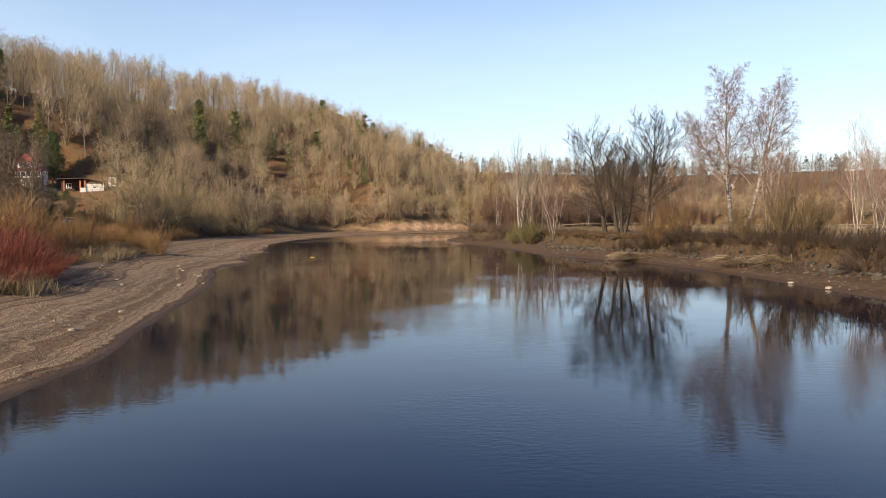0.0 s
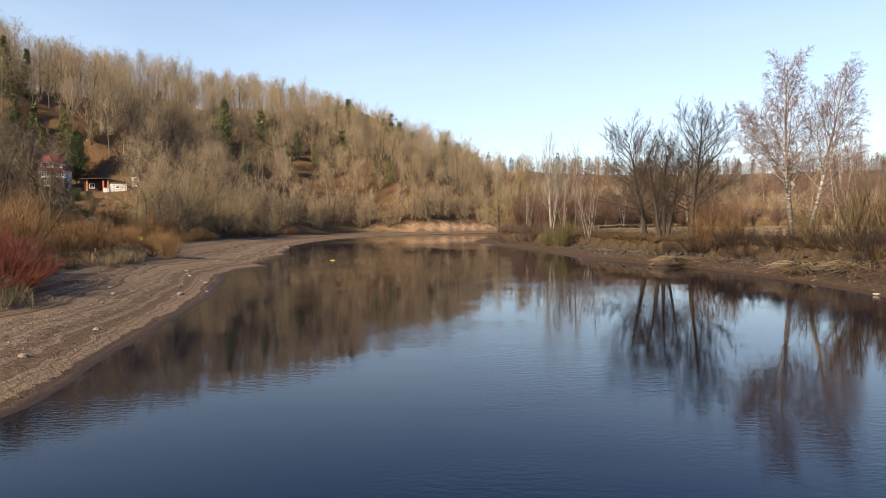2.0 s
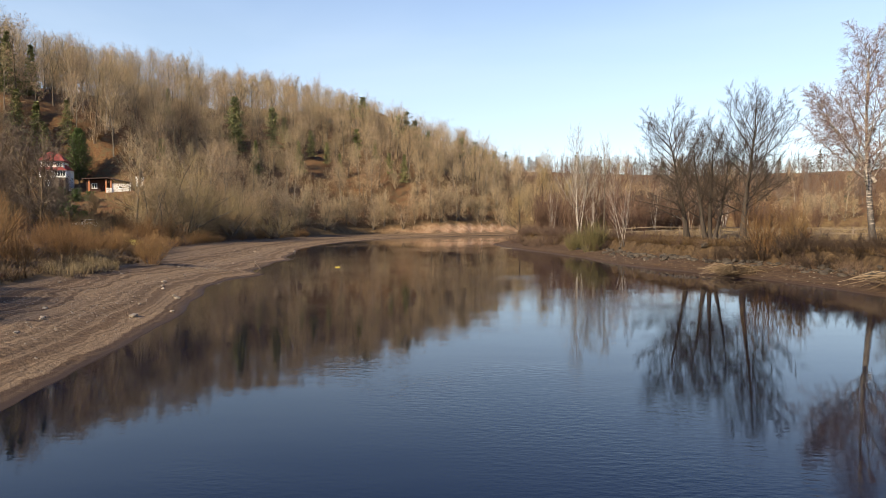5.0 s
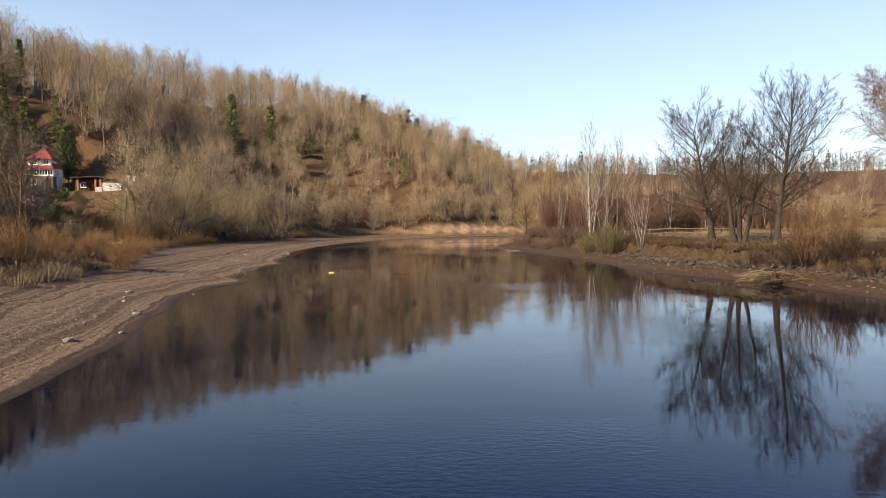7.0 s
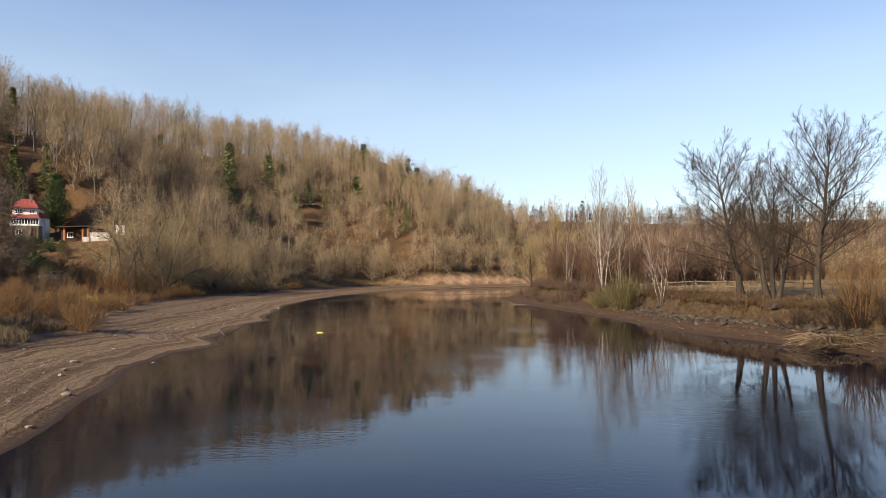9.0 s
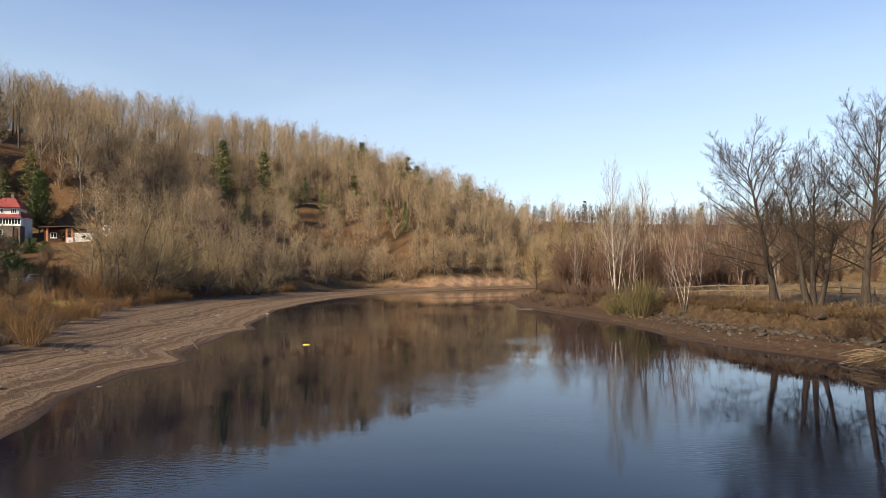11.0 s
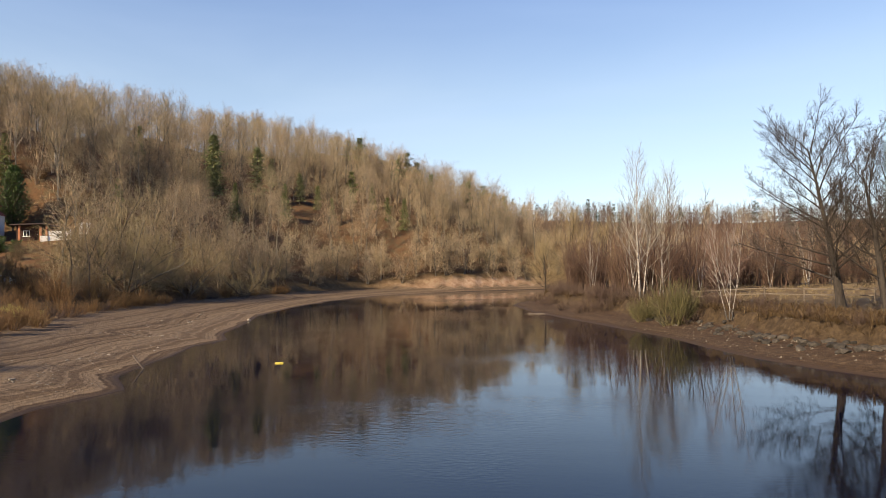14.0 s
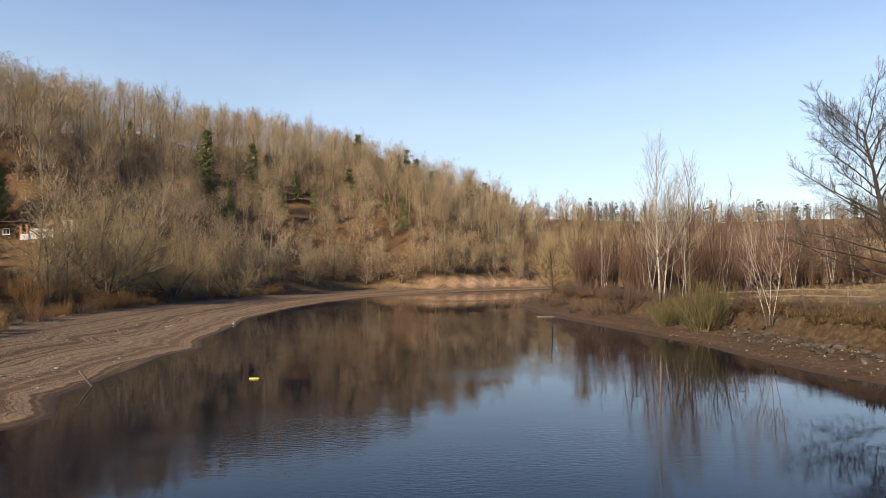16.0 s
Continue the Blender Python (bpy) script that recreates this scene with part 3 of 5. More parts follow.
FOREST = [level(6, 0.06, 0.03, 4, 17, 0.30, 0.40, 1.25, 0.38, 0.035, angle_end=0.30, tip=0.14, stem=1, shape=dome),
          level(2, 0.22, 0.05, 2, 9, 0.18, 0.48, 0.90, 0.45, 0.020, tip=0.3),
          level(1, 0.20, 0.02, 2, 8, 0.05, 0.74, 0.95, 0.8, 0.046, tip=0.4),
          level(1, 0, 0, 0)]
FRINGE = [level(5, 0.09, 0.03, 5, 17, 0.06, 0.50, 1.30, 0.38, 0.03, angle_end=0.45, tip=0.2, stem=1, shape=lambda t: 1.0 - 0.3 * t),
          level(2, 0.22, 0.04, 2, 10, 0.12, 0.44, 0.85, 0.5, 0.020, tip=0.3),
          level(1, 0.22, 0.02, 2, 8, 0.05, 0.66, 0.95, 0.8, 0.030, tip=0.5),
          level(1, 0, 0, 0)]
SAPLING = [level(6, 0.05, 0.05, 5, 15, 0.2, 0.30, 0.7, 0.4, 0.014, angle_end=0.4, tip=0.15, stem=1),
           level(3, 0.12, 0.08, 2, 11, 0.1, 0.55, 0.6, 0.8, 0.015, tip=0.4),
           level(1, 0, 0, 0, 0)]
BUSH = [level(4, 0.10, 0.02, 3, 9, 0.15, 0.45, 0.5, 0.6, 0.012, tip=0.35, stem=1),
        level(2, 0.15, 0.05, 2, 9, 0.1, 0.55, 0.55, 0.8, 0.016, tip=0.5),
        level(1, 0, 0, 0)]
THICKET = [level(4, 0.10, 0.03, 3, 10, 0.2, 0.36, 0.5, 0.5, 0.02, tip=0.35, stem=1),
           level(2, 0.15, 0.07, 2, 9, 0.1, 0.6, 0.55, 0.8, 0.026, tip=0.5),
           level(1, 0, 0, 0)]
FINE = [level(4, 0.10, -0.03, 3, 9, 0.2, 0.42, 0.45, 0.6, 0.008, tip=0.35, stem=1),
        level(2, 0.15, 0.02, 2, 10, 0.1, 0.5, 0.5, 0.8, 0.007, tip=0.5),
        level(1, 0, 0, 0)]
UNDER = [level(3, 0.12, 0.03, 2, 8, 0.15, 0.45, 0.6, 0.5, 0.02, tip=0.35, stem=1),
         level(1, 0.15, 0.04, 2, 7, 0.1, 0.6, 0.8, 0.8, 0.030, tip=0.5),
         level(1, 0, 0, 0)]
WILLOW = [level(7, 0.13, 0.01, 5, 15, 0.12, 0.46, 0.85, 0.42, 0.02, tip=0.2, stem=2),
          level(4, 0.16, 0.06, 3, 13, 0.10, 0.42, 0.75, 0.36, 0.012, tip=0.25, stem=1),
          level(2, 0.16, 0.05, 2, 9, 0.1, 0.55, 0.65, 0.8, 0.020, tip=0.4),
          level(1, 0, 0, 0)]


def bush_meshes(name, seed, count, size, spread, lean, twig, P=BUSH, r=0.022):
    rng = random.Random(seed)
    stems = []
    for k in range(count):
        a, b = rng.uniform(0, 6.283), rng.random() ** 0.7
        stems.append(((math.cos(a) * b * spread * 0.75, math.sin(a) * b * spread * 0.75, 0),
                      (math.cos(a) * b * spread + lean[0], math.sin(a) * b * spread + lean[1], 1.0), size * rng.uniform(0.55, 1.1) * (1 - 0.25 * b), r * rng.uniform(0.6, 1.3)))
    return tree_meshes(name, seed, stems, P, twig, twig)


def conifer_meshes(name, seed, tall, wide, start, whorls, arms, droop, needle, blades=9, blade=0.5, ragged=0.25, bark=None, point=1.0):
    """A trunk and tiers of boughs, each bough a fan of needle sprays."""
    rng = random.Random(seed)
    random.seed(seed)
    trunk, crown = Wood(), Wood()
    pts = [Vector((0.02 * tall * math.sin(k * 0.9 + seed) * 0.4, 0, tall * k / 6)) for k in range(7)]
    trunk.limb(pts, [tall * 0.014 * (1 - k / 6.6) for k in range(7)], 6)
    for w in range(whorls):
        t = (w + rng.random() * 0.8) / whorls
        z = tall * (start + (1 - start) * t)
        reach = wide * ((1 - t) ** point + 0.05) * (1 if t > 0.08 else 0.75)
        for k in range(arms):
            if rng.random() < ragged * 0.6:
                continue
            a = rng.uniform(0, 6.283)
            ln = reach * rng.uniform(1 - ragged * 2, 1.1)
            root = Vector((0, 0, z))
            out = Vector((math.cos(a), math.sin(a), -droop + 0.5 * t))
            end = root + out * ln
            trunk.sliver(root, end, 0.05)
            for b in range(blades):
                u = 0.15 + 0.85 * (b + rng.random()) / blades
                q = root + out * (ln * u)
                side = Vector((rng.uniform(-1, 1), rng.uniform(-1, 1), rng.uniform(-0.75, 0.45)))
                side = (side + out * 0.7).normalized()
                s = blade * rng.uniform(0.6, 1.3) * (1.15 - 0.45 * u)
                crown.blade(q, q + side * s, s * 0.26)
    return trunk.mesh(name + "_trunk", bark or M["bark_wood"], True), crown.mesh(name + "_crown", needle)


forest = []
for k in range(6):
    forest.append(tree_meshes("forest", 100 + k, [((0, 0, 0), (0.05 * math.sin(k), 0.05 * math.cos(k * 2), 1), 10.5 + 0.5 * (k % 3), 0.16 + 0.02 * (k % 2))], FOREST, M["bark_wood"], M["twig_wood"]))
fringe = []
for k in range(5):
    stems = [((0.2 * j, 0.1 * j, 0), (0.25 * math.sin(k + 2.1 * j), 0.25 * math.cos(k + 2.1 * j), 1), 6.6 - j, 0.12) for j in range(1 + k % 3)]
    fringe.append(tree_meshes("fringe", 200 + k, stems, FRINGE, M["bark_wood"], M["twig_wood"]))
saplings = []
for k in range(6):
    stems = [((0.25 * math.sin(2.1 * j), 0.25 * math.cos(2.1 * j), 0), (0.16 * math.sin(k + 2.4 * j), 0.16 * math.cos(k + 2.4 * j), 1), 8.0 - 0.8 * j, 0.05) for j in range(1 + k % 3)]
    saplings.append(tree_meshes("sapling", 300 + k, stems, SAPLING, M["bark_sapling"] if k in (1, 4) else M["twig_alder"], M["twig_alder"]))
spruces = [conifer_meshes("spruce", 400 + k, 15, 4.2, 0.08, 30, 9, 0.35, M["needle_spruce"], 13, 0.62) for k in range(2)]
pines = [conifer_meshes("pine", 420 + k, 15, 2.9, 0.55, 9, 6, 0.05, M["needle_pine"], 12, 0.85, 0.4, M["bark_wood"], 0.6) for k in range(3)]
hill_pines = [conifer_meshes("hill_pine", 430 + k, 14, 3.6, 0.14, 26, 9, 0.15, M["needle_olive"], 14, 0.62, 0.3, M["bark_wood"], 0.6) for k in range(2)]
larches = [conifer_meshes("light_conifer", 440 + k, 9, 2.2, 0.15, 12, 7, 0.2, M["needle_light"], 9, 0.75, 0.4, None, 0.7) for k in range(2)]

pale_beech = tree_meshes("pale_beech", 480, [((0, 0, 0), (-0.06, 0, 1), 11.5, 0.22), ((0.3, 0, 0), (0.10, 0, 1), 10.5, 0.18)], FOREST, M["bark_sapling"], M["twig_wood"])

# ---- the wooded hill ----
GARDEN = [(-92, 120), (-61, 137), (-57, 112), (-38, 78), (-46, 68), (-75, 98)]
pick = np.random.RandomState(11)
gx, gy = [], []
for _ in range(13000):
    gx.append(pick.uniform(-165, 150))
    gy.append(pick.uniform(55, 330))
gx, gy = np.array(gx), np.array(gy)
gz, gd, _, _, _, _, gs, gleft = land(gx, gy)
keep = gleft & (gs > 1.5) & (gs < 128) & (gx > -0.80 * gy - 12) & (gx < 0.62 * gy + 8) & ((gx < 20) | (gs < 45)) & ~in_outline(GARDEN, gx, gy) & ~((gy < 104) & (gx > -66)) & ~((gx < -58) & (gx > -92) & (gy > 118) & (gy < 139) & (gs < 44))
EVERGREEN = [(-67.5, 186), (-66.0, 182), (-61.3, 198.8), (-51.0, 188.5), (-46.1, 200.6), (-60.9, 208.8), (-51.0, 201.4), (-59.7, 179.7), (-23.6, 198.9), (-39.7, 212.9), (-28.4, 202.2), (-68.9, 148.1), (-86.2, 187.2)]


def glade(X, Y):
    """Open ground on the valley side of each evergreen."""
    out = np.zeros(X.shape, bool)
    for ex, ey in EVERGREEN:
        k = math.hypot(ex + 1, ey - 20)
        ux, uy = -(ex + 1) / k, -(ey - 20) / k
        along, aside = (X - ex) * ux + (Y - ey) * uy, (X - ex) * uy - (Y - ey) * ux
        out |= (along > -2) & (along < 20) & (np.abs(aside) < 2.6)
    return out


keep &= ~glade(gx, gy)
spots = []
cells = {}
for x, y, s in zip(gx[keep], gy[keep], gs[keep]):
    gap = 2.7 if s < 8 else 6.0 if x > 12 else 3.3 if s < 60 else 4.0
    i, j = int(x // 5), int(y // 5)
    if all((x - a) ** 2 + (y - b) ** 2 > gap * gap for u in (-1, 0, 1) for v in (-1, 0, 1) for a, b in cells.get((i + u, j + v), ())):
        cells.setdefault((i, j), []).append((x, y))
        spots.append((x, y, s))
spots.sort(key=lambda q: q[2])


def arrays(me):
    v = np.empty(len(me.vertices) * 3, np.float32)
    me.vertices.foreach_get("co", v)
    f = np.empty(len(me.loops), np.int32)
    me.loops.foreach_get("vertex_index", f)
    return v.reshape(-1, 3), f.reshape(-1, 3)


def planted(name, pairs, material, label, category):
    """Many trees in one mesh. pairs: (vertices, triangles, x, y, z, turn, scale, tint)."""
    vs, fs, ts, base = [], [], [], 0
    for v, f, x, y, z, turn, size, tint in pairs:
        c, s = math.cos(turn) * size, math.sin(turn) * size
        vs.append(np.stack([v[:, 0] * c - v[:, 1] * s + x, v[:, 0] * s + v[:, 1] * c + y, v[:, 2] * size + z], 1))
        fs.append(f + base)
        ts.append(np.full(len(v), tint, np.float32))
        base += len(v)
    me = mesh_of(name, np.concatenate(vs), np.concatenate(fs), material)
    me.attributes.new("tint", "FLOAT", "POINT").data.foreach_set("value", np.concatenate(ts))
    return tagged(new(name, me), label, category, kind="stuff")


rng = random.Random(5)
edge_trees = [q for q in spots if q[2] < 9][:150]
inner = [q for q in spots if q not in edge_trees]
single = set(rng.sample(range(len(inner)), 110))
for x, y, s in edge_trees:
    tree("fringe_tree", rng.choice(fringe), (x, y), "bare grey-brown tree at the foot of the wooded hill", "tree", rng.uniform(0, 360), rng.uniform(0.75, 1.25), "trees along the hill foot")
wood_pairs, trunk_pairs, valley_pairs = [], [], []
forest_arrays = [[arrays(a), arrays(b)] for a, b in forest + fringe[:2]]
for k, (x, y, s) in enumerate(inner):
    size = rng.uniform(0.85, 1.12) * (1.05 if s > 40 else 1.0)
    if k in single:
        tree("forest_tree", rng.choice(forest), (x, y), "bare tall deciduous tree on the leaf-covered hillside", "tree", rng.uniform(0, 360), size, "trees on the hillside")
        continue
    if s < 30 and rng.random() < 0.35:
        size *= 0.75
    z, turn, tint = height(x, y) - 0.2, rng.uniform(0, 6.28), rng.random()
    (tv, tf), (v, f) = rng.choice(forest_arrays)
    if x > rng.gauss(6, 4):
        valley_pairs += [(v, f, x, y, z, turn, size * 0.68, tint), (tv, tf, x, y, z, turn, size * 0.68, tint)]
        continue
    wood_pairs.append((v, f, x, y, z, turn, size, tint))
    trunk_pairs.append((tv, tf, x, y, z, turn, size, tint))
under = [bush_meshes("under", 90 + k, 9, 4.6, 0.7, (0, 0), M["twig_wood"], UNDER, 0.03) for k in range(3)]
under_arrays = [[arrays(a), arrays(b)] for a, b in under]
ux, uy = pick.uniform(-135, 60, 4000), pick.uniform(104, 300, 4000)
uz, _, _, _, _, _, us, uleft = land(ux, uy)
ok = uleft & (us > 2.5) & (us < 95) & (ux > -0.78 * uy) & ~((ux > -90) & (ux < -56) & (uy < 138))
for x, y, z in list(zip(ux[ok], uy[ok], uz[ok]))[:560]:
    turn, tint, size = rng.uniform(0, 6.28), rng.random(), rng.uniform(0.7, 1.4)
    for v, f in rng.choice(under_arrays):
        wood_pairs.append((v, f, x, y, z, turn, size, tint))
planted("valley_wood", valley_pairs, M["twig_alder"], "reddish-brown bare wood along the valley bottom", "woodland")
planted("hillside_trunks", trunk_pairs, M["bark_wood"], "pale trunks of the bare wood on the hillside", "woodland")
planted("hillside_wood", wood_pairs, M["twig_wood"], "dense bare deciduous wood covering the hillside", "woodland")


# ---- conifers among them ----
def from_view(list_of, kind, label, group):
    for x, y, size, which in list_of:
        tree(kind, which, (x, y), label, "conifer", (x * 37 + y * 11) % 360, size, group, 0.3)


from_view([(-51.0, 188.5, 0.62, spruces[0]), (-86.2, 187.2, 0.6, spruces[1]), (-59.7, 179.7, 0.6, spruces[0]), (-23.6, 198.9, 0.55, spruces[1]), (-97, 148, 0.75, spruces[1]), (-41.7, 197.4, 0.45, spruces[0]),
           (-33.6, 209.5, 0.5, spruces[1])], "spruce_tree", "dark green spruce standing among bare trees", "spruces on the hillside")
from_view([(-67.5, 186, 1.12, hill_pines[0]), (-66.0, 182, 0.85, hill_pines[1]), (-61.3, 198.8, 1.0, hill_pines[1]), (-46.1, 200.6, 0.5, hill_pines[0]), (-60.9, 208.8, 0.62, hill_pines[0]), (-51.0, 201.4, 0.6, hill_pines[1])],
          "hill_pine", "olive-green pine with full ragged crown among bare trees", "pines on the hillside")
from_view([(-47.3, 244.6, 0.86, pines[0]), (-42.4, 237.4, 1.0, pines[1]), (-28.3, 223.3, 0.86, pines[2]), (-26.0, 225.3, 1.0, pines[0]), (-23.4, 227.0, 0.86, pines[1]), (-19.1, 226.3, 0.7, pines[2]),
           (-8.1, 221.5, 0.8, pines[2]), (-4.0, 226, 0.85, pines[0]), (-0.8, 229, 0.85, pines[1]), (2.2, 232, 0.95, pines[2])], "pine_tree", "tall pine with bare trunk and tufted crown on the ridge", "pines on the ridge")
from_view([(-68.9, 148.1, 0.72, larches[0]), (-39.7, 212.9, 1.05, larches[1]), (-28.4, 202.2, 0.75, larches[0])], "young_pine", "light green young conifer on the hillside", "young conifers")

# ---- the right bank's trees ----
oak_west = tree_meshes("oak_west", 7, [((0, 0, 0), (-0.10, 0, 1), 9.7, 0.27)], OAK, M["bark_oak"], M["twig_oak"])
oak_mid = tree_meshes("oak_mid", 8, [((0, 0, 0), (-0.16, 0.02, 1), 7.8, 0.24), ((0.35, 0.1, 0), (0.05, 0.1, 1), 8.2, 0.22), ((0.6, -0.2, 0), (0.20, -0.04, 1), 7.2, 0.19)],
                      [dict(OAK[0], kids=13)] + OAK[1:], M["bark_oak"], M["twig_oak"])
oak_tall = tree_meshes("oak_tall", 9, [((0, 0, 0), (0.0, 0, 1), 9.8, 0.28)], OAK, M["bark_oak"], M["twig_oak"])
tree("oak_tree", oak_west, (17.8, 73.2), "leafless oak with leaning dark trunk and wide low limbs", group="oaks on the meadow bank")
tree("oak_tree", oak_mid, (18.2, 69.2), "leafless oak with several dark stems from one foot", group="oaks on the meadow bank")
tree("oak_tree", oak_tall, (20.4, 66.8), "tall leafless oak with upright fan-shaped crown", group="oaks on the meadow bank")
birch_a = tree_meshes("birch_a", 21, [((0, 0, 0), (-0.10, 0, 1), 12.5, 0.22), ((0.0, 0.0, 4.2), (-0.75, 0.1, 0.9), 6.5, 0.10)], BIRCH, M["bark_birch"], M["twig_birch"])
birch_b = tree_meshes("birch_b", 22, [((0, 0, 0), (0.16, 0, 1), 11.9, 0.20)], BIRCH, M["bark_birch"], M["twig_birch"])
birch_c = tree_meshes("birch_c", 23, [((0.15 * k, 0.1 * math.sin(k), 0), (0.30 * math.cos(2.3 * k), 0.2 * math.sin(2.3 * k), 1), 7.6 - 0.5 * k, 0.034) for k in range(4)], YOUNG_BIRCH, M["bark_sapling"], M["twig_birch"])
tree("birch_tree", birch_a, (23.4, 53.7), "tall leafless birch with black and white trunk", group="birches on the bank")
tree("birch_tree", birch_b, (24.3, 53.6), "tall leafless birch leaning outwards, drooping reddish twigs", group="birches on the bank")
for x, y, turn, size in ((26.2, 52.0, 20, 1.0), (27.6, 44.0, 80, 1.05), (30.2, 46.0, 200, 1.1), (33.5, 50, 140, 1.15), (36, 54, 300, 1.0), (12.8, 76.2, 150, 0.9), (22.9, 46.6, 60, 1.05)):
    tree("birch_tree", birch_c, (x, y), "slender young birch with pale stems and reddish twigs", turn=turn, size=size, group="young birches")
poplar_a = tree_meshes("poplar_a", 31, [((0, 0, 0), (-0.02, 0, 1), 10.6, 0.10), ((0.2, 0.1, 0), (0.12, 0, 1), 9.0, 0.06)], POPLAR, M["bark_sapling"], M["twig_poplar"])
poplar_b = tree_meshes("poplar_b", 32, [((0, 0, 0), (0.03, 0, 1), 10.6, 0.12)], POPLAR, M["bark_wood"], M["twig_poplar"])
tree("poplar_tree", poplar_a, (10.4, 91.4), "pale upright leafless poplar", group="poplars at the bend", size=1.1)
tree("poplar_tree", poplar_b, (14.6, 98.0), "pale upright leafless poplar", group="poplars at the bend", size=1.05)
round_oak = tree_meshes("round_oak", 35, [((0, 0, 0), (-0.05, 0, 1), 9.0, 0.24)], [dict(OAK[0], kids=22, ratio=0.66)] + OAK[1:], M["bark_oak"], M["twig_tan"])
for x, y, size in ((9.0, 127.0, 1.0), (5.2, 126.0, 0.72), (14.5, 131.0, 0.85)):
    tree("round_tree", round_oak, (x, y), "broad round-crowned bare tree at the river bend", turn=x * 40 % 360, size=size, group="round trees at the bend")
rng = random.Random(8)
for k in range(90):
    for _ in range(30):
        x, y = rng.uniform(3, 45), rng.uniform(90, 138)
        _, d, _, _, _, _, _, left = (a[0] for a in land([x], [y]))
        if d > 6 and not left and x < 9 + (y - 85) * 0.85:
            break
    tree("sapling_tree", rng.choice(saplings), (x, y), "thin bare alder or birch sapling in a reddish thicket", turn=rng.uniform(0, 360), size=rng.uniform(0.75, 1.2), group="saplings at the bend")

# ---- shrubs ----
red_bush = [bush_meshes("red_bush", 51 + k, 95, 2.5, 1.5, (0.15, 0), M["twig_red"], FINE) for k in range(2)]
tan_bush = [bush_meshes("tan_bush", 55 + k, 46, 3.2, 0.9, (0, 0), M["twig_willow"]) for k in range(3)]
orange_bush = [bush_meshes("orange_bush", 60 + k, 20, 5.2, 0.5, (0, 0), M["twig_orange"], r=0.03) for k in range(2)]
dark_bush = [bush_meshes("dark_bush", 65 + k, 26, 2.0, 1.4, (0, 0), M["twig_dark"]) for k in range(3)]
bank_bush = [bush_meshes("bank_bush", 85 + k, 30, 1.9, 1.5, (0, 0), M["twig_bramble_shaded"], BUSH, 0.02) for k in range(2)]
hazel_bush = [bush_meshes("hazel_bush", 75 + k, 26, 5.0, 0.6, (0, 0), M["twig_hazel"], THICKET, 0.035) for k in range(2)]
olive_bush = [bush_meshes("olive_bush", 70, 55, 3.0, 0.8, (0, 0), M["twig_olive"])]


def shrub(kind, meshes, x, y, label, size=1.0, turn=0.0, group=""):
    tree(kind, meshes, (x, y), label, "shrub", turn, size, group)


for k, (x, y, size) in enumerate(((-19.6, 30.5, 1.0), (-21.5, 33.5, 1.1), (-22.5, 29.0, 1.15), (-19.0, 27.2, 0.85), (-24.5, 35.5, 1.1))):
    shrub("dogwood_shrub", red_bush[k % 2], x, y, "dense shrub with deep red bare twigs on the beach edge", size, 70 * k, "red shrubs")
tan_at = [(-27.5, 52, 0.9), (-29.0, 57, 0.75), (-30, 62, 0.65), (-27.0, 47, 0.8), (-33, 66, 0.6), (-37.5, 76, 0.65), (-40, 80, 0.65), (-43.5, 84, 0.55), (-43.5, 88, 0.7), (-45, 96, 1.2),
          (-34, 60, 0.9), (-38, 70, 0.7), (-29.5, 43, 1.1), (-47, 92, 0.5), (-50, 99, 1.15), (-46, 104, 1.15), (-53.5, 103, 0.8), (-42, 75, 0.7), (-47, 82, 0.55), (-53, 92, 0.35), (-57, 110, 0.6),
          (-62, 114, 0.45), (-31, 49, 1.35), (-35, 54, 1.3), (-40, 62, 1.2), (-33, 42, 1.4), (-38, 48, 1.4), (-50, 88, 0.35), (-64, 104, 0.8)]
for k, (x, y, size) in enumerate(tan_at):
    shrub("willow_shrub", tan_bush[k % 3], x, y, "dense tan-brown leafless willow shrub beside the silt beach", size, 47 * k, "willow shrubs")
shrub("willow_shrub", orange_bush[0], 18.6, 58.2, "tall shrub with orange-tan upright rods on the bank", 1.0, 0, "orange shrubs")
shrub("willow_shrub", orange_bush[1], 20.2, 57.0, "tall shrub with orange-tan upright rods on the bank", 0.7, 40, "orange shrubs")
for x, y, size, turn in ((23.8, 45.8, 1.0, 10), (25.2, 47.0, 0.95, 130), (22.2, 48.4, 0.7, 220), (29.5, 42.5, 0.9, 70), (27.5, 48.5, 0.8, 300)):
    shrub("hazel_shrub", hazel_bush[int(x) % 2], x, y, "leafless tan shrub with many rods on the bank top", size, turn, "tan shrubs on the bank")
shrub("broom_shrub", olive_bush[0], 10.4, 81.0, "olive-green twiggy shrub overhanging the bank", 1.2, 0, "olive shrubs")
shrub("broom_shrub", olive_bush[0], 9.0, 84.6, "olive-green twiggy shrub overhanging the bank", 0.7, 90, "olive shrubs")
russet = bush_meshes("russet", 73, 26, 1.5, 0.35, (0, 0), M["twig_russet"], FINE, 0.02)
shrub("beech_bush", russet, 21.6, 59.3, "small upright russet-brown bush at the meadow edge", 1.0, 0)
rng = random.Random(12)
for k in range(44):
    y = rng.uniform(80, 121)
    x = np.interp(y, [82, 91, 104, 117, 123], [7.4, 5.0, 1.9, 0.4, 1.2]) + rng.uniform(2.2, 7.0)
    shrub("bramble_shrub", dark_bush[k % 3], float(x), y, "low dark brown tangled shrub on the bank edge", rng.uniform(0.6, 1.0), rng.uniform(0, 360), "dark shrubs at the bend")
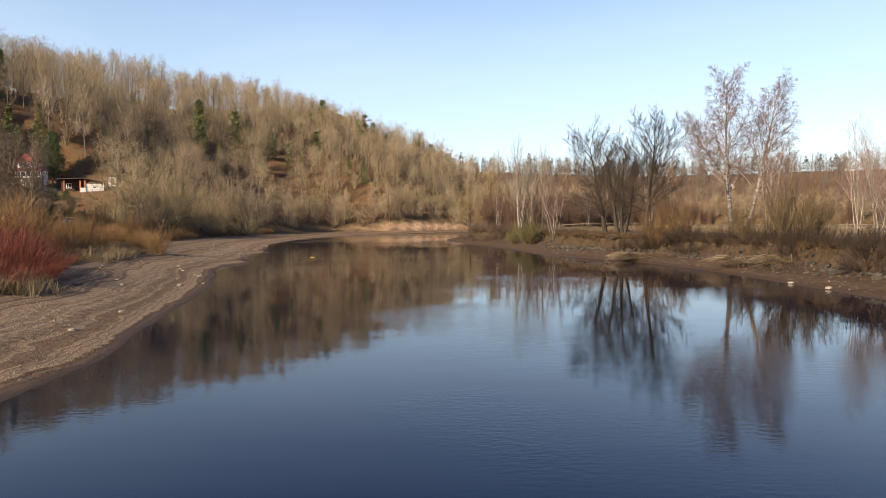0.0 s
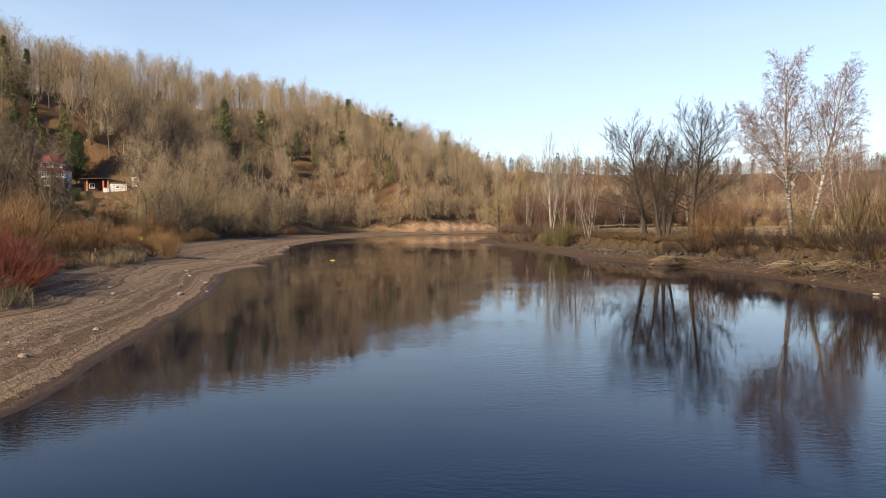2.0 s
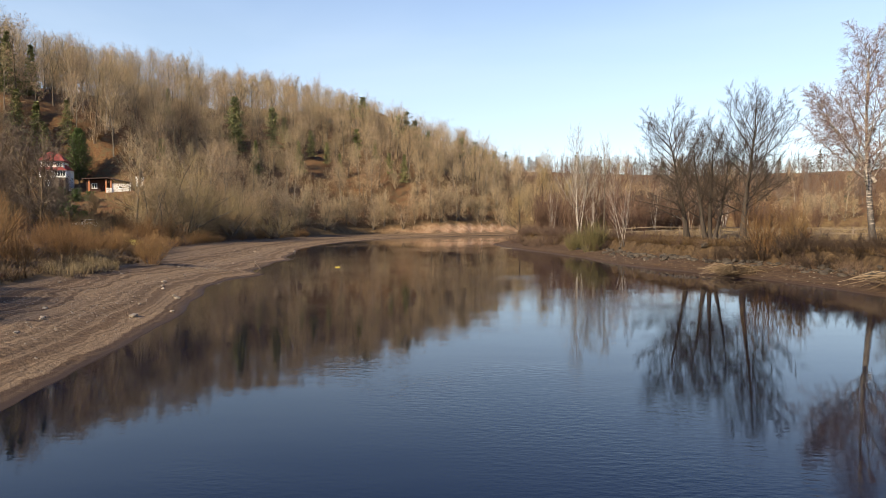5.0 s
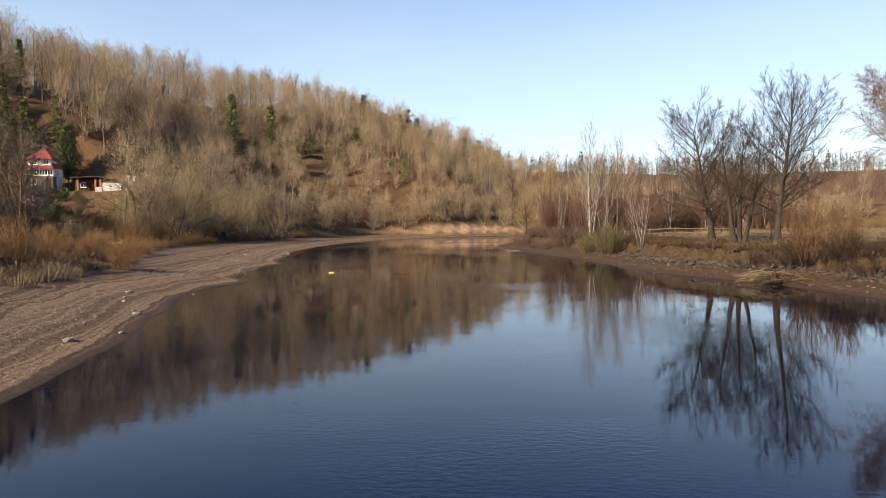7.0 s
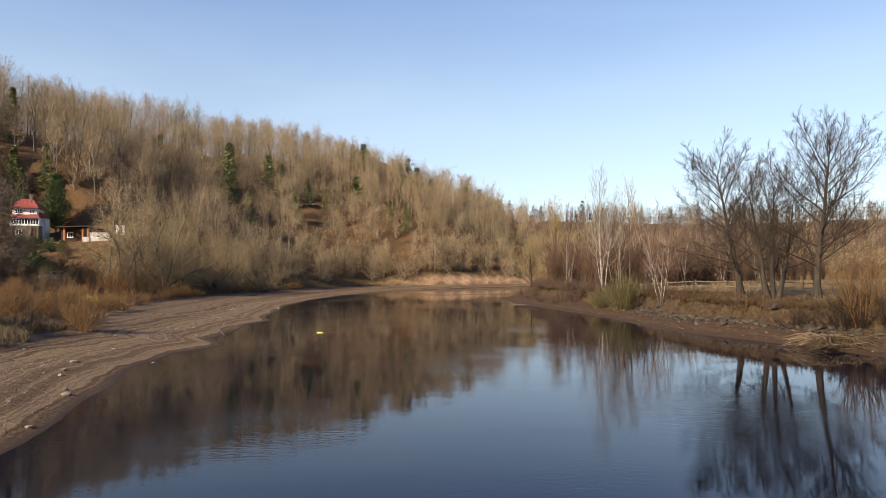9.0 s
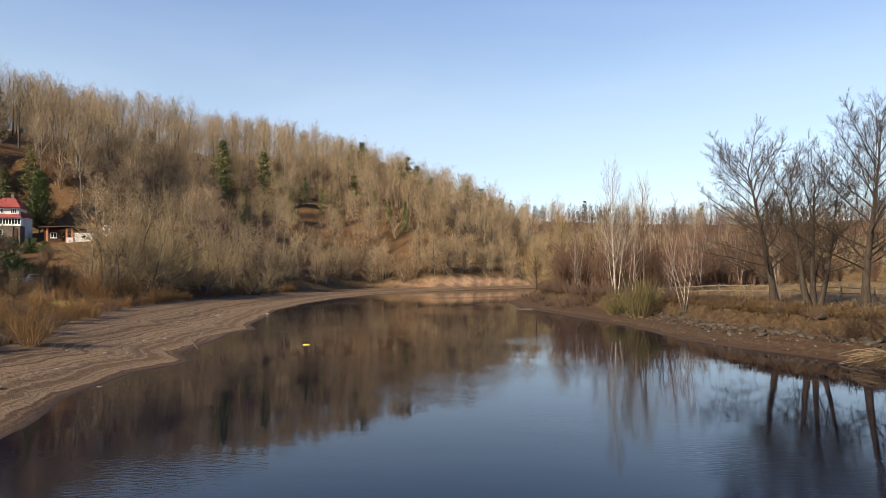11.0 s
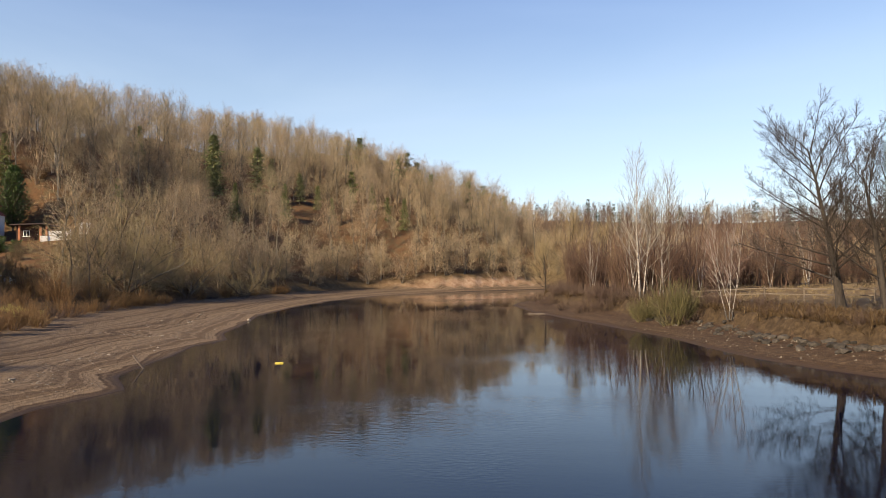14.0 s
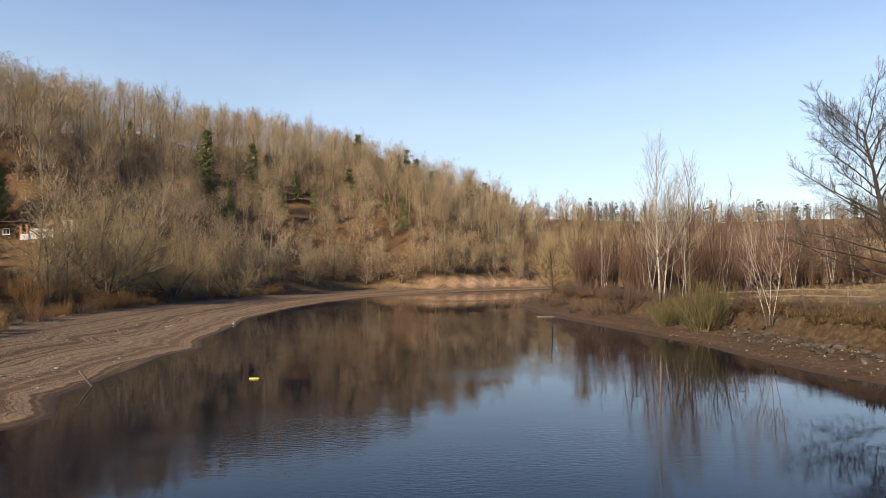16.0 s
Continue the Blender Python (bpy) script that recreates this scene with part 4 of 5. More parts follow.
for x, y, s in ((19.8, 55.0, 0.6), (20.8, 52.2, 0.55), (20.4, 49.5, 0.5), (22.0, 61.0, 0.8), (15.4, 78.5, 0.5), (14.6, 76.4, 0.5), (21.2, 43.5, 0.6), (21.0, 39.5, 0.6), (22.5, 36, 0.7), (22.9, 33, 0.6), (23.3, 30, 0.6), (22.6, 45, 0.5), (21.8, 48.5, 0.5), (20.6, 51.0, 0.5), (19.4, 57.2, 0.5), (17.6, 60.5, 0.45), (16.3, 63.6, 0.4), (15.2, 66.5, 0.4), (14.6, 70.2, 0.4), (14.0, 73.8, 0.4), (18.6, 54.0, 0.45)):
    shrub("bramble_shrub", dark_bush[int(x * 10) % 3], x, y, "low dark brown tangled shrub on the bank edge", s, x * 50, "dark shrubs on the bank")
edge_rng = random.Random(91)
# brambles whose dark colour carries the shade along the near bank edge
for k in range(48):
    y = 29 + 32 * k / 47 + edge_rng.uniform(-0.5, 0.5)
    x = float(np.interp(y, [p[1] for p in RIGHT_SHORE[1:11]], [p[0] for p in RIGHT_SHORE[1:11]])) + edge_rng.uniform(3.6, 6.2)
    shrub("bramble_shrub", bank_bush[k % 2], x, y, "low bramble thicket covering the bank edge, coloured dark for shade", edge_rng.uniform(0.65, 0.95), edge_rng.uniform(0, 360), "brambles on the bank edge")
for k in range(34):
    y = 58 + 88 * k / 33 + edge_rng.uniform(-1, 1)
    w = float(np.interp(y, [0, 30, 50, 60, 70, 85, 125, 145], [9, 8.5, 8, 9, 13, 17, 17, 15]))
    x = float(np.interp(y, [p[1] for p in LEFT_SHORE[1:22]], [p[0] for p in LEFT_SHORE[1:22]])) - w + edge_rng.uniform(0.2, 1.8)
    meshes = (tan_bush + dark_bush)[edge_rng.choice((0, 1, 2, 0, 1, 2, 3, 4, 5))]
    shrub("willow_shrub", meshes, x, y, "low brown leafless shrub spilling onto the silt beach", edge_rng.uniform(0.45, 0.8), edge_rng.uniform(0, 360), "shrubs along the beach")
big_willow = tree_meshes("big_willow", 81, [((0.4 * math.cos(k * 1.1), 0.4 * math.sin(k * 1.1), 0), (0.8 * math.cos(k * 1.1), 0.8 * math.sin(k * 1.1), 0.45 + 0.35 * (k % 3)), 7.5 + (k % 3), 0.12) for k in range(8)],
                         WILLOW, M["bark_wood"], M["twig_tan"])
for x, y, s, turn in ((-48.5, 114.5, 1.2, 0), (-44.5, 123, 0.95, 80), (-53.5, 119.5, 1.35, 200), (-40, 133, 0.75, 130)):
    tree("willow_tree", big_willow, (x, y), "old spreading willow with sprawling limbs, leafless", turn=turn, size=s, group="willows at the beach corner")


# ---- thickets, meadow edge and distance ----
thicket = [bush_meshes("thicket", 500 + k, 16, 6.2, 0.34, (0, 0), M["twig_alder"], THICKET, 0.035) for k in range(4)]
rng = random.Random(31)
for k in range(105):
    for _ in range(40):
        x, y = rng.uniform(3, 60), rng.uniform(88, 142)
        _, d, _, _, _, _, _, left = (a[0] for a in land([x], [y]))
        if d > 6.5 and not left and x < 10 + (y - 92) * 0.95:
            break
    tree("alder_shrub", rng.choice(thicket), (x, y), "tall reddish-brown leafless alder shrub in a thicket", "shrub", rng.uniform(0, 360), rng.uniform(0.7, 1.15), "alder thicket at the bend")
thicket_arrays = [[arrays(a), arrays(b)] for a, b in thicket]
edge_pairs = []
for k in range(115):
    x = rng.uniform(24, 150)
    y = 120 + 0.28 * (x - 30) + rng.uniform(0, 26)
    if line_distance(RIGHT_SHORE, np.array([x]), np.array([y]))[0] < 3:
        continue
    z, turn, tint, size = height(x, y) - 0.1, rng.uniform(0, 6.28), rng.random(), rng.uniform(0.55, 1.0)
    for v, f in rng.choice(thicket_arrays):
        edge_pairs.append((v, f, x, y, z, turn, size, tint))
planted("meadow_edge_thicket", edge_pairs, M["twig_alder"], "brown leafless thicket along the far edge of the meadow", "thicket")

FAR = [level(4, 0.05, 0.06, 3, 13, 0.12, 0.40, 0.95, 0.4, 0.06, angle_end=0.45, tip=0.2, stem=1),
       level(1, 0.15, 0.05, 2, 9, 0.1, 0.60, 0.95, 0.8, 0.24, tip=0.4),
       level(1, 0, 0, 0)]
far_trees = [tree_meshes("far_tree", 540 + k, [((0, 0, 0), (0, 0, 1), 13.5, 0.2)], FAR, M["bark_wood"], M["twig_wood"]) for k in range(3)]
far_arrays = [[arrays(a), arrays(b)] for a, b in far_trees]
far_firs = [conifer_meshes("far_fir", 550, 15, 2.9, 0.15, 11, 5, 0.3, M["needle_far"], 4, 1.5)]
fir_arrays = [arrays(b) for a, b in far_firs]
far_pairs, fir_pairs = [], []
for k in range(1500):
    a, r = rng.uniform(0.0, 0.80), 290 + 190 * rng.random() ** 0.8
    x, y = math.sin(a) * r, math.cos(a) * r
    z, turn, tint, size = height(x, y) - 0.2, rng.uniform(0, 6.28), rng.random(), rng.uniform(0.55, 0.85)
    if rng.random() < 0.06:
        fir_pairs.append((*fir_arrays[0], x, y, z, turn, size, tint))
    else:
        for v, f in rng.choice(far_arrays):
            far_pairs.append((v, f, x, y, z, turn, size, tint))
planted("distant_wood", far_pairs, M["twig_far"], "distant bare wood on a low ridge", "woodland")
planted("distant_firs", fir_pairs, M["needle_far"], "distant dark firs on a low ridge", "woodland")

# ---- the garden slope ----
thuja = conifer_meshes("thuja", 600, 10.3, 3.0, 0.04, 60, 22, -0.9, M["needle_thuja"], 5, 0.42, 0.15, None, 0.75)
tree("cypress_tree", thuja, (-78.2, 134.0), "dense dark green cone-shaped cypress beside the cottage", "conifer", 0, 1.0)
for x, y, s in ((-85.5, 135, 0.75), (-88.5, 137, 0.82), (-92.5, 137, 0.9), (-83.5, 139, 0.6)):
    tree("fir_tree", spruces[int(x) % 2], (x, y), "dark green fir above the villa garden", "conifer", x * 7 % 360, s, "firs by the villa")
tree("bare_shrub_tree", fringe[1], (-79.5, 119.5), "bare bushy tree in front of the villa", "tree", 40, 0.62)
tree("bare_shrub_tree", fringe[3], (-74.0, 117.0), "bare bushy tree in front of the villa", "tree", 140, 0.42)
bushy = [tree_meshes("bushy_tree", 630 + k, [((0.3 * j, 0.2 * j, 0), (0.22 * math.sin(k + 2.1 * j), 0.28 * math.cos(k + 2.1 * j), 1), 7.4 - 0.6 * j, 0.10) for j in range(3)], FRINGE, M["twig_hazel"], M["twig_grey"]) for k in range(2)]
for x, y, s in ((-55.5, 91.5, 1.6), (-59.5, 94, 1.6), (-63.5, 91, 1.6), (-66.5, 97, 1.4), (-71, 100, 1.4), (-75, 103, 1.3), (-61, 100, 0.8)):
    tree("bare_shrub_tree", bushy[int(-y) % 2], (x, y), "dense grey-brown bare bushy tree below the villa", "tree", x * 29 % 360, s, "bushy trees below the villa")
garden_rng = random.Random(77)
for k in range(64):
    y = 84 + 38 * k / 63
    slope = garden_rng.uniform(0.60, 0.86) if y < 104 else garden_rng.uniform(0.695, 0.86)
    x = -1 - (y - 15.7) * slope
    tree("garden_shrub", (hazel_bush + dark_bush + hazel_bush)[k % 7], (x, y), "brown leafless shrub on the slope below the villa", "shrub", garden_rng.uniform(0, 360), garden_rng.uniform(0.6, 0.95), "shrubs below the villa")
for x, y, s in [(-98.5, 143, 0.85), (-103, 146, 0.95), (-108, 144, 0.8)]:
    tree("fir_tree", spruces[int(-x) % 2], (x, y), "dark green fir above the villa garden", "conifer", -x * 11 % 360, s, "firs by the villa")
for x, y, s in [(-93, 128, 0.62), (-98, 131, 0.7), (-90, 121, 0.5)]:
    tree("bare_shrub_tree", fringe[int(-x) % 4], (x, y), "bare bushy tree in front of the villa", "tree", -x * 17 % 360, s, "bare trees beside the villa")
for k in range(30):
    y = 101 + 21 * k / 29
    x = -1 - (y - 15.7) * garden_rng.uniform(0.575, 0.70)
    tree("garden_shrub", (dark_bush[0], hazel_bush[0], tan_bush[1], hazel_bush[1])[k % 4], (x, y), "brown leafless shrub on the garden slope under the cottage", "shrub", garden_rng.uniform(0, 360), garden_rng.uniform(0.42, 0.62), "shrubs under the cottage")
hedge = conifer_meshes("hedge", 610, 2.2, 1.9, 0.05, 12, 14, -0.2, M["needle_thuja"], 7, 0.35, 0.3, None, 0.45)
for x, y, s in ((-66, 112.5, 1.0), (-63, 110.5, 0.9), (-68.5, 114, 1.1), (-71.5, 122.5, 0.8), (-69.3, 122.8, 0.75), (-73.5, 121, 0.9), (-74.5, 123, 0.9), (-72.5, 124, 0.8), (-76, 122, 1.0)):
    tree("evergreen_shrub", hedge, (x, y), "dark evergreen garden shrub", "shrub", x * 13 % 360, s, "garden shrubs")
for x, y, s in ((-80, 147, 0.8), (-73.5, 144.5, 0.55), (-71, 139.2, 0.5)):
    tree("beech_tree", forest[int(-x) % 6] if s < 0.8 else pale_beech, (x, y), "pale-trunked bare tree on the open slope above the cottages", "tree", 0, s * 1.1, "trees above the cottages")


slope_rng = random.Random(404)
for k in range(18):
    x, y = slope_rng.uniform(-86, -61), slope_rng.uniform(136.5, 143)
    shrub("slope_shrub", (dark_bush + tan_bush)[k % 6], x, y, "low bare brown shrub on the slope behind the cottages", slope_rng.uniform(0.5, 0.95), slope_rng.uniform(0, 360), "slope shrubs")
for x, y, s in ((-84, 140.5, 0.85), (-75.5, 141.5, 0.8), (-64, 140.5, 0.8), (-68, 143.5, 0.9)):
    tree("forest_tree", forest[int(-x) % 6], (x, y), "bare tall deciduous tree on the leaf-covered hillside", "tree", x * 31 % 360, s, "trees on the hillside")


def box(bm, x0, y0, z0, x1, y1, z1, bevel=0.0):
    r = bmesh.ops.create_cube(bm, size=1)
    bmesh.ops.scale(bm, vec=(x1 - x0, y1 - y0, z1 - z0), verts=r["verts"])
    bmesh.ops.translate(bm, vec=((x0 + x1) / 2, (y0 + y1) / 2, (z0 + z1) / 2), verts=r["verts"])
    if bevel:
        edges = list({e for v in r["verts"] for e in v.link_edges})
        bmesh.ops.bevel(bm, geom=edges, offset=bevel, segments=2, affect="EDGES")


def solid(name, parent, material, boxes, bevel=0.0, label=""):
    bm = bmesh.new()
    for b in boxes:
        box(bm, *b, bevel)
    me = bpy.data.meshes.new(name)
    bm.to_mesh(me)
    bm.free()
    me.materials.append(material)
    return part(name, me, parent, label)


def shape(name, parent, material, verts, faces, label="", smooth=False):
    me = bpy.data.meshes.new(name)
    me.from_pydata(verts, [], faces)
    me.update()
    me.materials.append(material)
    if smooth:
        me.polygons.foreach_set("use_smooth", [True] * len(me.polygons))
    return part(name, me, parent, label)


M["plaster"] = surface("plaster", [(0.3, (0.561, 0.527, 0.493)), (0.7, (0.680, 0.654, 0.620))], 1.2, 20, 0.9, 0.004, contrast=0.08)
M["plaster_dull"] = surface("plaster_dull", [(0.3, (0.10, 0.075, 0.055)), (0.7, (0.17, 0.135, 0.105))], 1.2, 20, 0.9, 0.004)
M["roof_red"] = surface("roof_red", [(0.3, (0.180, 0.038, 0.034)), (0.7, (0.285, 0.064, 0.053))], 2.0, 30, 0.7, 0.01, (1, 1, 3))
M["timber_dark"] = surface("timber_dark", [(0.3, (0.035, 0.018, 0.012)), (0.7, (0.085, 0.042, 0.028))], 2.0, 30, 0.8, 0.01, (5, 5, 0.6))
M["brick_red"] = surface("brick_red", [(0.3, (0.36, 0.13, 0.06)), (0.7, (0.52, 0.22, 0.11))], 5.0, 30, 0.85, 0.01)
M["roof_felt"] = surface("roof_felt", [(0.3, (0.05, 0.035, 0.03)), (0.7, (0.10, 0.07, 0.06))], 2.0, 30, 0.85, 0.01)
M["paint_white"] = surface("paint_white", [(0.3, (0.72, 0.72, 0.70)), (0.7, (0.82, 0.82, 0.80))], 2.0, 20, 0.5, 0.002, contrast=0.06)
M["car_paint"] = surface("car_paint", [(0.3, (0.42, 0.45, 0.48)), (0.7, (0.50, 0.53, 0.56))], 2.0, 20, 0.3, 0.0, metal=0.5, spec=0.5, contrast=0.05)
M["rubber"] = surface("rubber", [(0.3, (0.015, 0.015, 0.015)), (0.7, (0.03, 0.03, 0.03))], 3.0, 20, 0.9, 0.002)
M["yellow"] = surface("yellow", [(0.3, (0.42, 0.32, 0.04)), (0.7, (0.55, 0.45, 0.08))], 4.0, 20, 0.5, 0.003)
M["wood_grey"] = surface("wood_grey", [(0.3, (0.10, 0.075, 0.055)), (0.7, (0.19, 0.15, 0.11))], 3.0, 25, 0.9, 0.01, (4, 4, 0.6))
M["dead_stem"] = leaf_material("dead_stem", [(0.0, (0.065, 0.043, 0.025)), (0.6, (0.12, 0.085, 0.05)), (1.0, (0.18, 0.135, 0.085))])
glass, gn, gl, gp = shader("glass")
gp.inputs["Base Color"].default_value, gp.inputs["Roughness"].default_value = (0.02, 0.025, 0.03, 1), 0.05
M["glass"] = glass


def window(parent, x0, x1, y, z0, z1, panes=2):
    """A window on a wall that faces -y: frame with sill, and its panes set back."""
    t = 0.09
    bars = [(x0, y - 0.05, z0, x1, y, z0 + t), (x0, y - 0.05, z1 - t, x1, y, z1), (x0, y - 0.05, z0 + t, x0 + t, y, z1 - t), (x1 - t, y - 0.05, z0 + t, x1, y, z1 - t)]
    step_x = (x1 - x0 - t) / panes
    bars += [(x0 + k * step_x, y - 0.045, z0 + t, x0 + k * step_x + t * 0.8, y, z1 - t) for k in range(1, panes)]
    w = solid("window", parent, M["paint_white"], bars, label="white window frame")
    for k in range(panes):
        solid("pane", w, M["glass"], [(x0 + k * step_x + t, y - 0.02, z0 + t, x0 + (k + 1) * step_x, y - 0.012, z1 - t)], label="dark window pane")
    solid("sill", w, M["paint_white"], [(x0 - 0.08, y - 0.14, z0 - 0.06, x1 + 0.08, y - 0.002, z0 - 0.002)])


def villa():
    root = new("villa")
    solid("wall", root, M["plaster_dull"], [(-3.6, -1.2, -2.5, 3.3, 6, 2.2)], label="brownish lower storey wall")
    solid("wall", root, M["plaster"], [(-3.6, 0.2, 2.2, 2.4, 6, 6.0)], label="white upper storey wall")
    veranda = solid("veranda", root, M["paint_white"], [(-3.6, -1.3, 2.2, 3.4, 0.2, 2.55), (-3.6, -1.3, 3.55, 3.4, 0.2, 3.7)] +
                    [(-3.6 + k * 0.68, -1.3, 2.55, -3.44 + k * 0.68, -1.16, 3.55) for k in range(11)] + [(3.24, -1.16, 2.55, 3.4, 0.2, 3.55)], label="white glazed veranda")
    for k in range(10):
        solid("pane", veranda, M["glass"], [(-3.44 + k * 0.68, -1.24, 2.55, -2.92 + k * 0.68, -1.22, 3.55)])
    shape("veranda_roof", root, M["roof_red"], [(-3.9, -1.7, 3.72), (3.75, -1.7, 3.72), (2.4, 0.2, 4.45), (-3.9, 0.2, 4.45), (-3.9, -1.7, 3.84), (3.75, -1.7, 3.84), (2.4, 0.2, 4.57), (-3.9, 0.2, 4.57)],
          [(0, 3, 2, 1), (4, 5, 6, 7), (0, 1, 5, 4), (1, 2, 6, 5), (3, 0, 4, 7), (2, 3, 7, 6)], "red pent roof")
    shape("roof", root, M["roof_red"], [(-4.1, -0.4, 5.9), (2.95, -0.4, 5.9), (2.95, 6.5, 5.9), (-4.1, 6.5, 5.9), (-2.2, 2.6, 8.1), (0.7, 2.6, 8.1), (-4.1, -0.4, 6.05), (2.95, -0.4, 6.05), (2.95, 6.5, 6.05), (-4.1, 6.5, 6.05)],
          [(0, 3, 2, 1), (0, 1, 7, 6), (1, 2, 8, 7), (2, 3, 9, 8), (3, 0, 6, 9), (6, 7, 5, 4), (7, 8, 5), (8, 9, 4, 5), (9, 6, 4)], "red hipped roof")
    shape("roof", root, M["roof_red"], [(2.4, 1.6, 4.0), (4.4, 1.6, 4.0), (4.4, 5.6, 4.0), (2.4, 5.6, 4.0), (2.4, 1.6, 5.3), (2.4, 5.6, 5.3)],
          [(0, 1, 4), (1, 2, 5, 4), (2, 3, 5), (0, 3, 2, 1), (0, 4, 5, 3)], "small red side roof")
    solid("wall", root, M["plaster"], [(2.4, 1.9, -2.5, 4.0, 5.4, 3.98)], label="white side wing wall")
    chimney = solid("chimney", root, M["plaster_dull"], [(-0.2, 2.3, 7.4, 0.6, 3.0, 9.0)], label="pale brick chimney")
    solid("chimney_cap", chimney, M["plaster_dull"], [(-0.3, 2.2, 9.0, 0.7, 3.1, 9.14)])
    window(root, -2.9, -1.2, 0.2, 4.75, 5.75, 3)
    window(root, 0.5, 1.9, 0.2, 4.75, 5.75, 3)
    for x in (-3.3, 1.2, 2.9):
        solid("pillar", root, M["plaster_dull"], [(x, -1.36, -2.5, x + 0.36, -1.2, 2.19)], label="dull white corner pillar")
    window(root, -2.2, -0.8, -1.2, 0.4, 1.5, 2)
    solid("door", root, M["timber_dark"], [(1.75, -1.26, -0.4, 2.65, -1.205, 1.7)], label="dark wooden door")
    root.matrix_world = pose(-78.2, 126.5, 10.3, 0, 0, 22) @ Matrix.Diagonal((0.60, 0.78, 0.80, 1))
    return tagged(root, "white two-storey villa with red hipped roof and glazed veranda", "house")


def cottage():
    root = new("cottage")
    solid("wall", root, M["timber_dark"], [(-4.0, 0.6, -1.5, 0.9, 4.5, 2.25)], label="dark brown timber wall")
    solid("wall", root, M["plaster"], [(0.9, -0.6, -1.5, 4.1, 4.5, 1.45)], label="white plastered wall")
    solid("gable", root, M["timber_dark"], [(0.9, -0.55, 1.45, 4.05, 4.45, 1.75)], label="dark timber band under the roof")
    shape("roof", root, M["roof_felt"], [(-4.7, -1.0, 2.3), (0.2, -1.1, 2.55), (4.5, -1.0, 1.75), (4.5, 5.0, 1.75), (0.2, 5.1, 2.55), (-4.7, 5.0, 2.3),
                                         (-4.7, -1.0, 2.46), (0.2, -1.1, 2.72), (4.5, -1.0, 1.92), (4.5, 5.0, 1.92), (0.2, 5.1, 2.72), (-4.7, 5.0, 2.46)],
          [(0, 5, 4, 1), (1, 4, 3, 2), (6, 7, 10, 11), (7, 8, 9, 10), (0, 1, 7, 6), (1, 2, 8, 7), (2, 3, 9, 8), (3, 4, 10, 9), (4, 5, 11, 10), (5, 0, 6, 11)], "dark low-pitched felt roof")
    for x, m in ((-3.5, "brick_red"), (-0.35, "brick_red"), (0.55, "brick_red")):
        solid("pillar", root, M[m], [(x, -0.7, -1.5, x + 0.32, -0.4, 2.28)], 0.02, "orange brick pillar")
    solid("low_wall", root, M["plaster"], [(-0.2, -0.75, -1.5, 0.9, -0.62, 0.55)], label="low white wall")
    door = solid("door", root, M["timber_dark"], [(-1.6, 0.53, -0.3, -0.75, 0.595, 1.75)], label="brown door")
    solid("handle", door, M["paint_white"], [(-0.88, 0.48, 0.7, -0.83, 0.528, 0.85)])
    window(root, -3.0, -2.0, 0.6, 0.5, 1.5, 2)
    window(root, 2.2, 2.9, -0.6, 0.45, 0.95, 1)
    solid("post", root, M["paint_white"], [(4.3, -0.7, -1.5, 4.42, -0.58, 1.74)], label="white post")
    root.matrix_world = pose(-69.9, 129.2, 9.75, 0, 0, 24) @ Matrix.Scale(0.88, 4)
    return tagged(root, "low white and dark timber cottage with a dark felt roof", "house")


def shed():
    root = new("shed")
    solid("wall", root, M["paint_white"], [(-0.85, -0.7, -1.2, 0.85, 0.7, 1.45)], 0.02)
    solid("roof", root, M["plaster"], [(-1.0, -0.85, 1.452, 1.0, 0.85, 1.56)], 0.02, "pale flat roof")
    solid("door", root, M["plaster_dull"], [(-0.3, -0.74, -0.4, 0.4, -0.703, 1.3)])
    root.matrix_world = pose(-66.4, 134.2, 11.3, 0, 0, 24) @ Matrix.Scale(0.8, 4)
    return tagged(root, "small white shed on the slope beside the cottage", "shed")


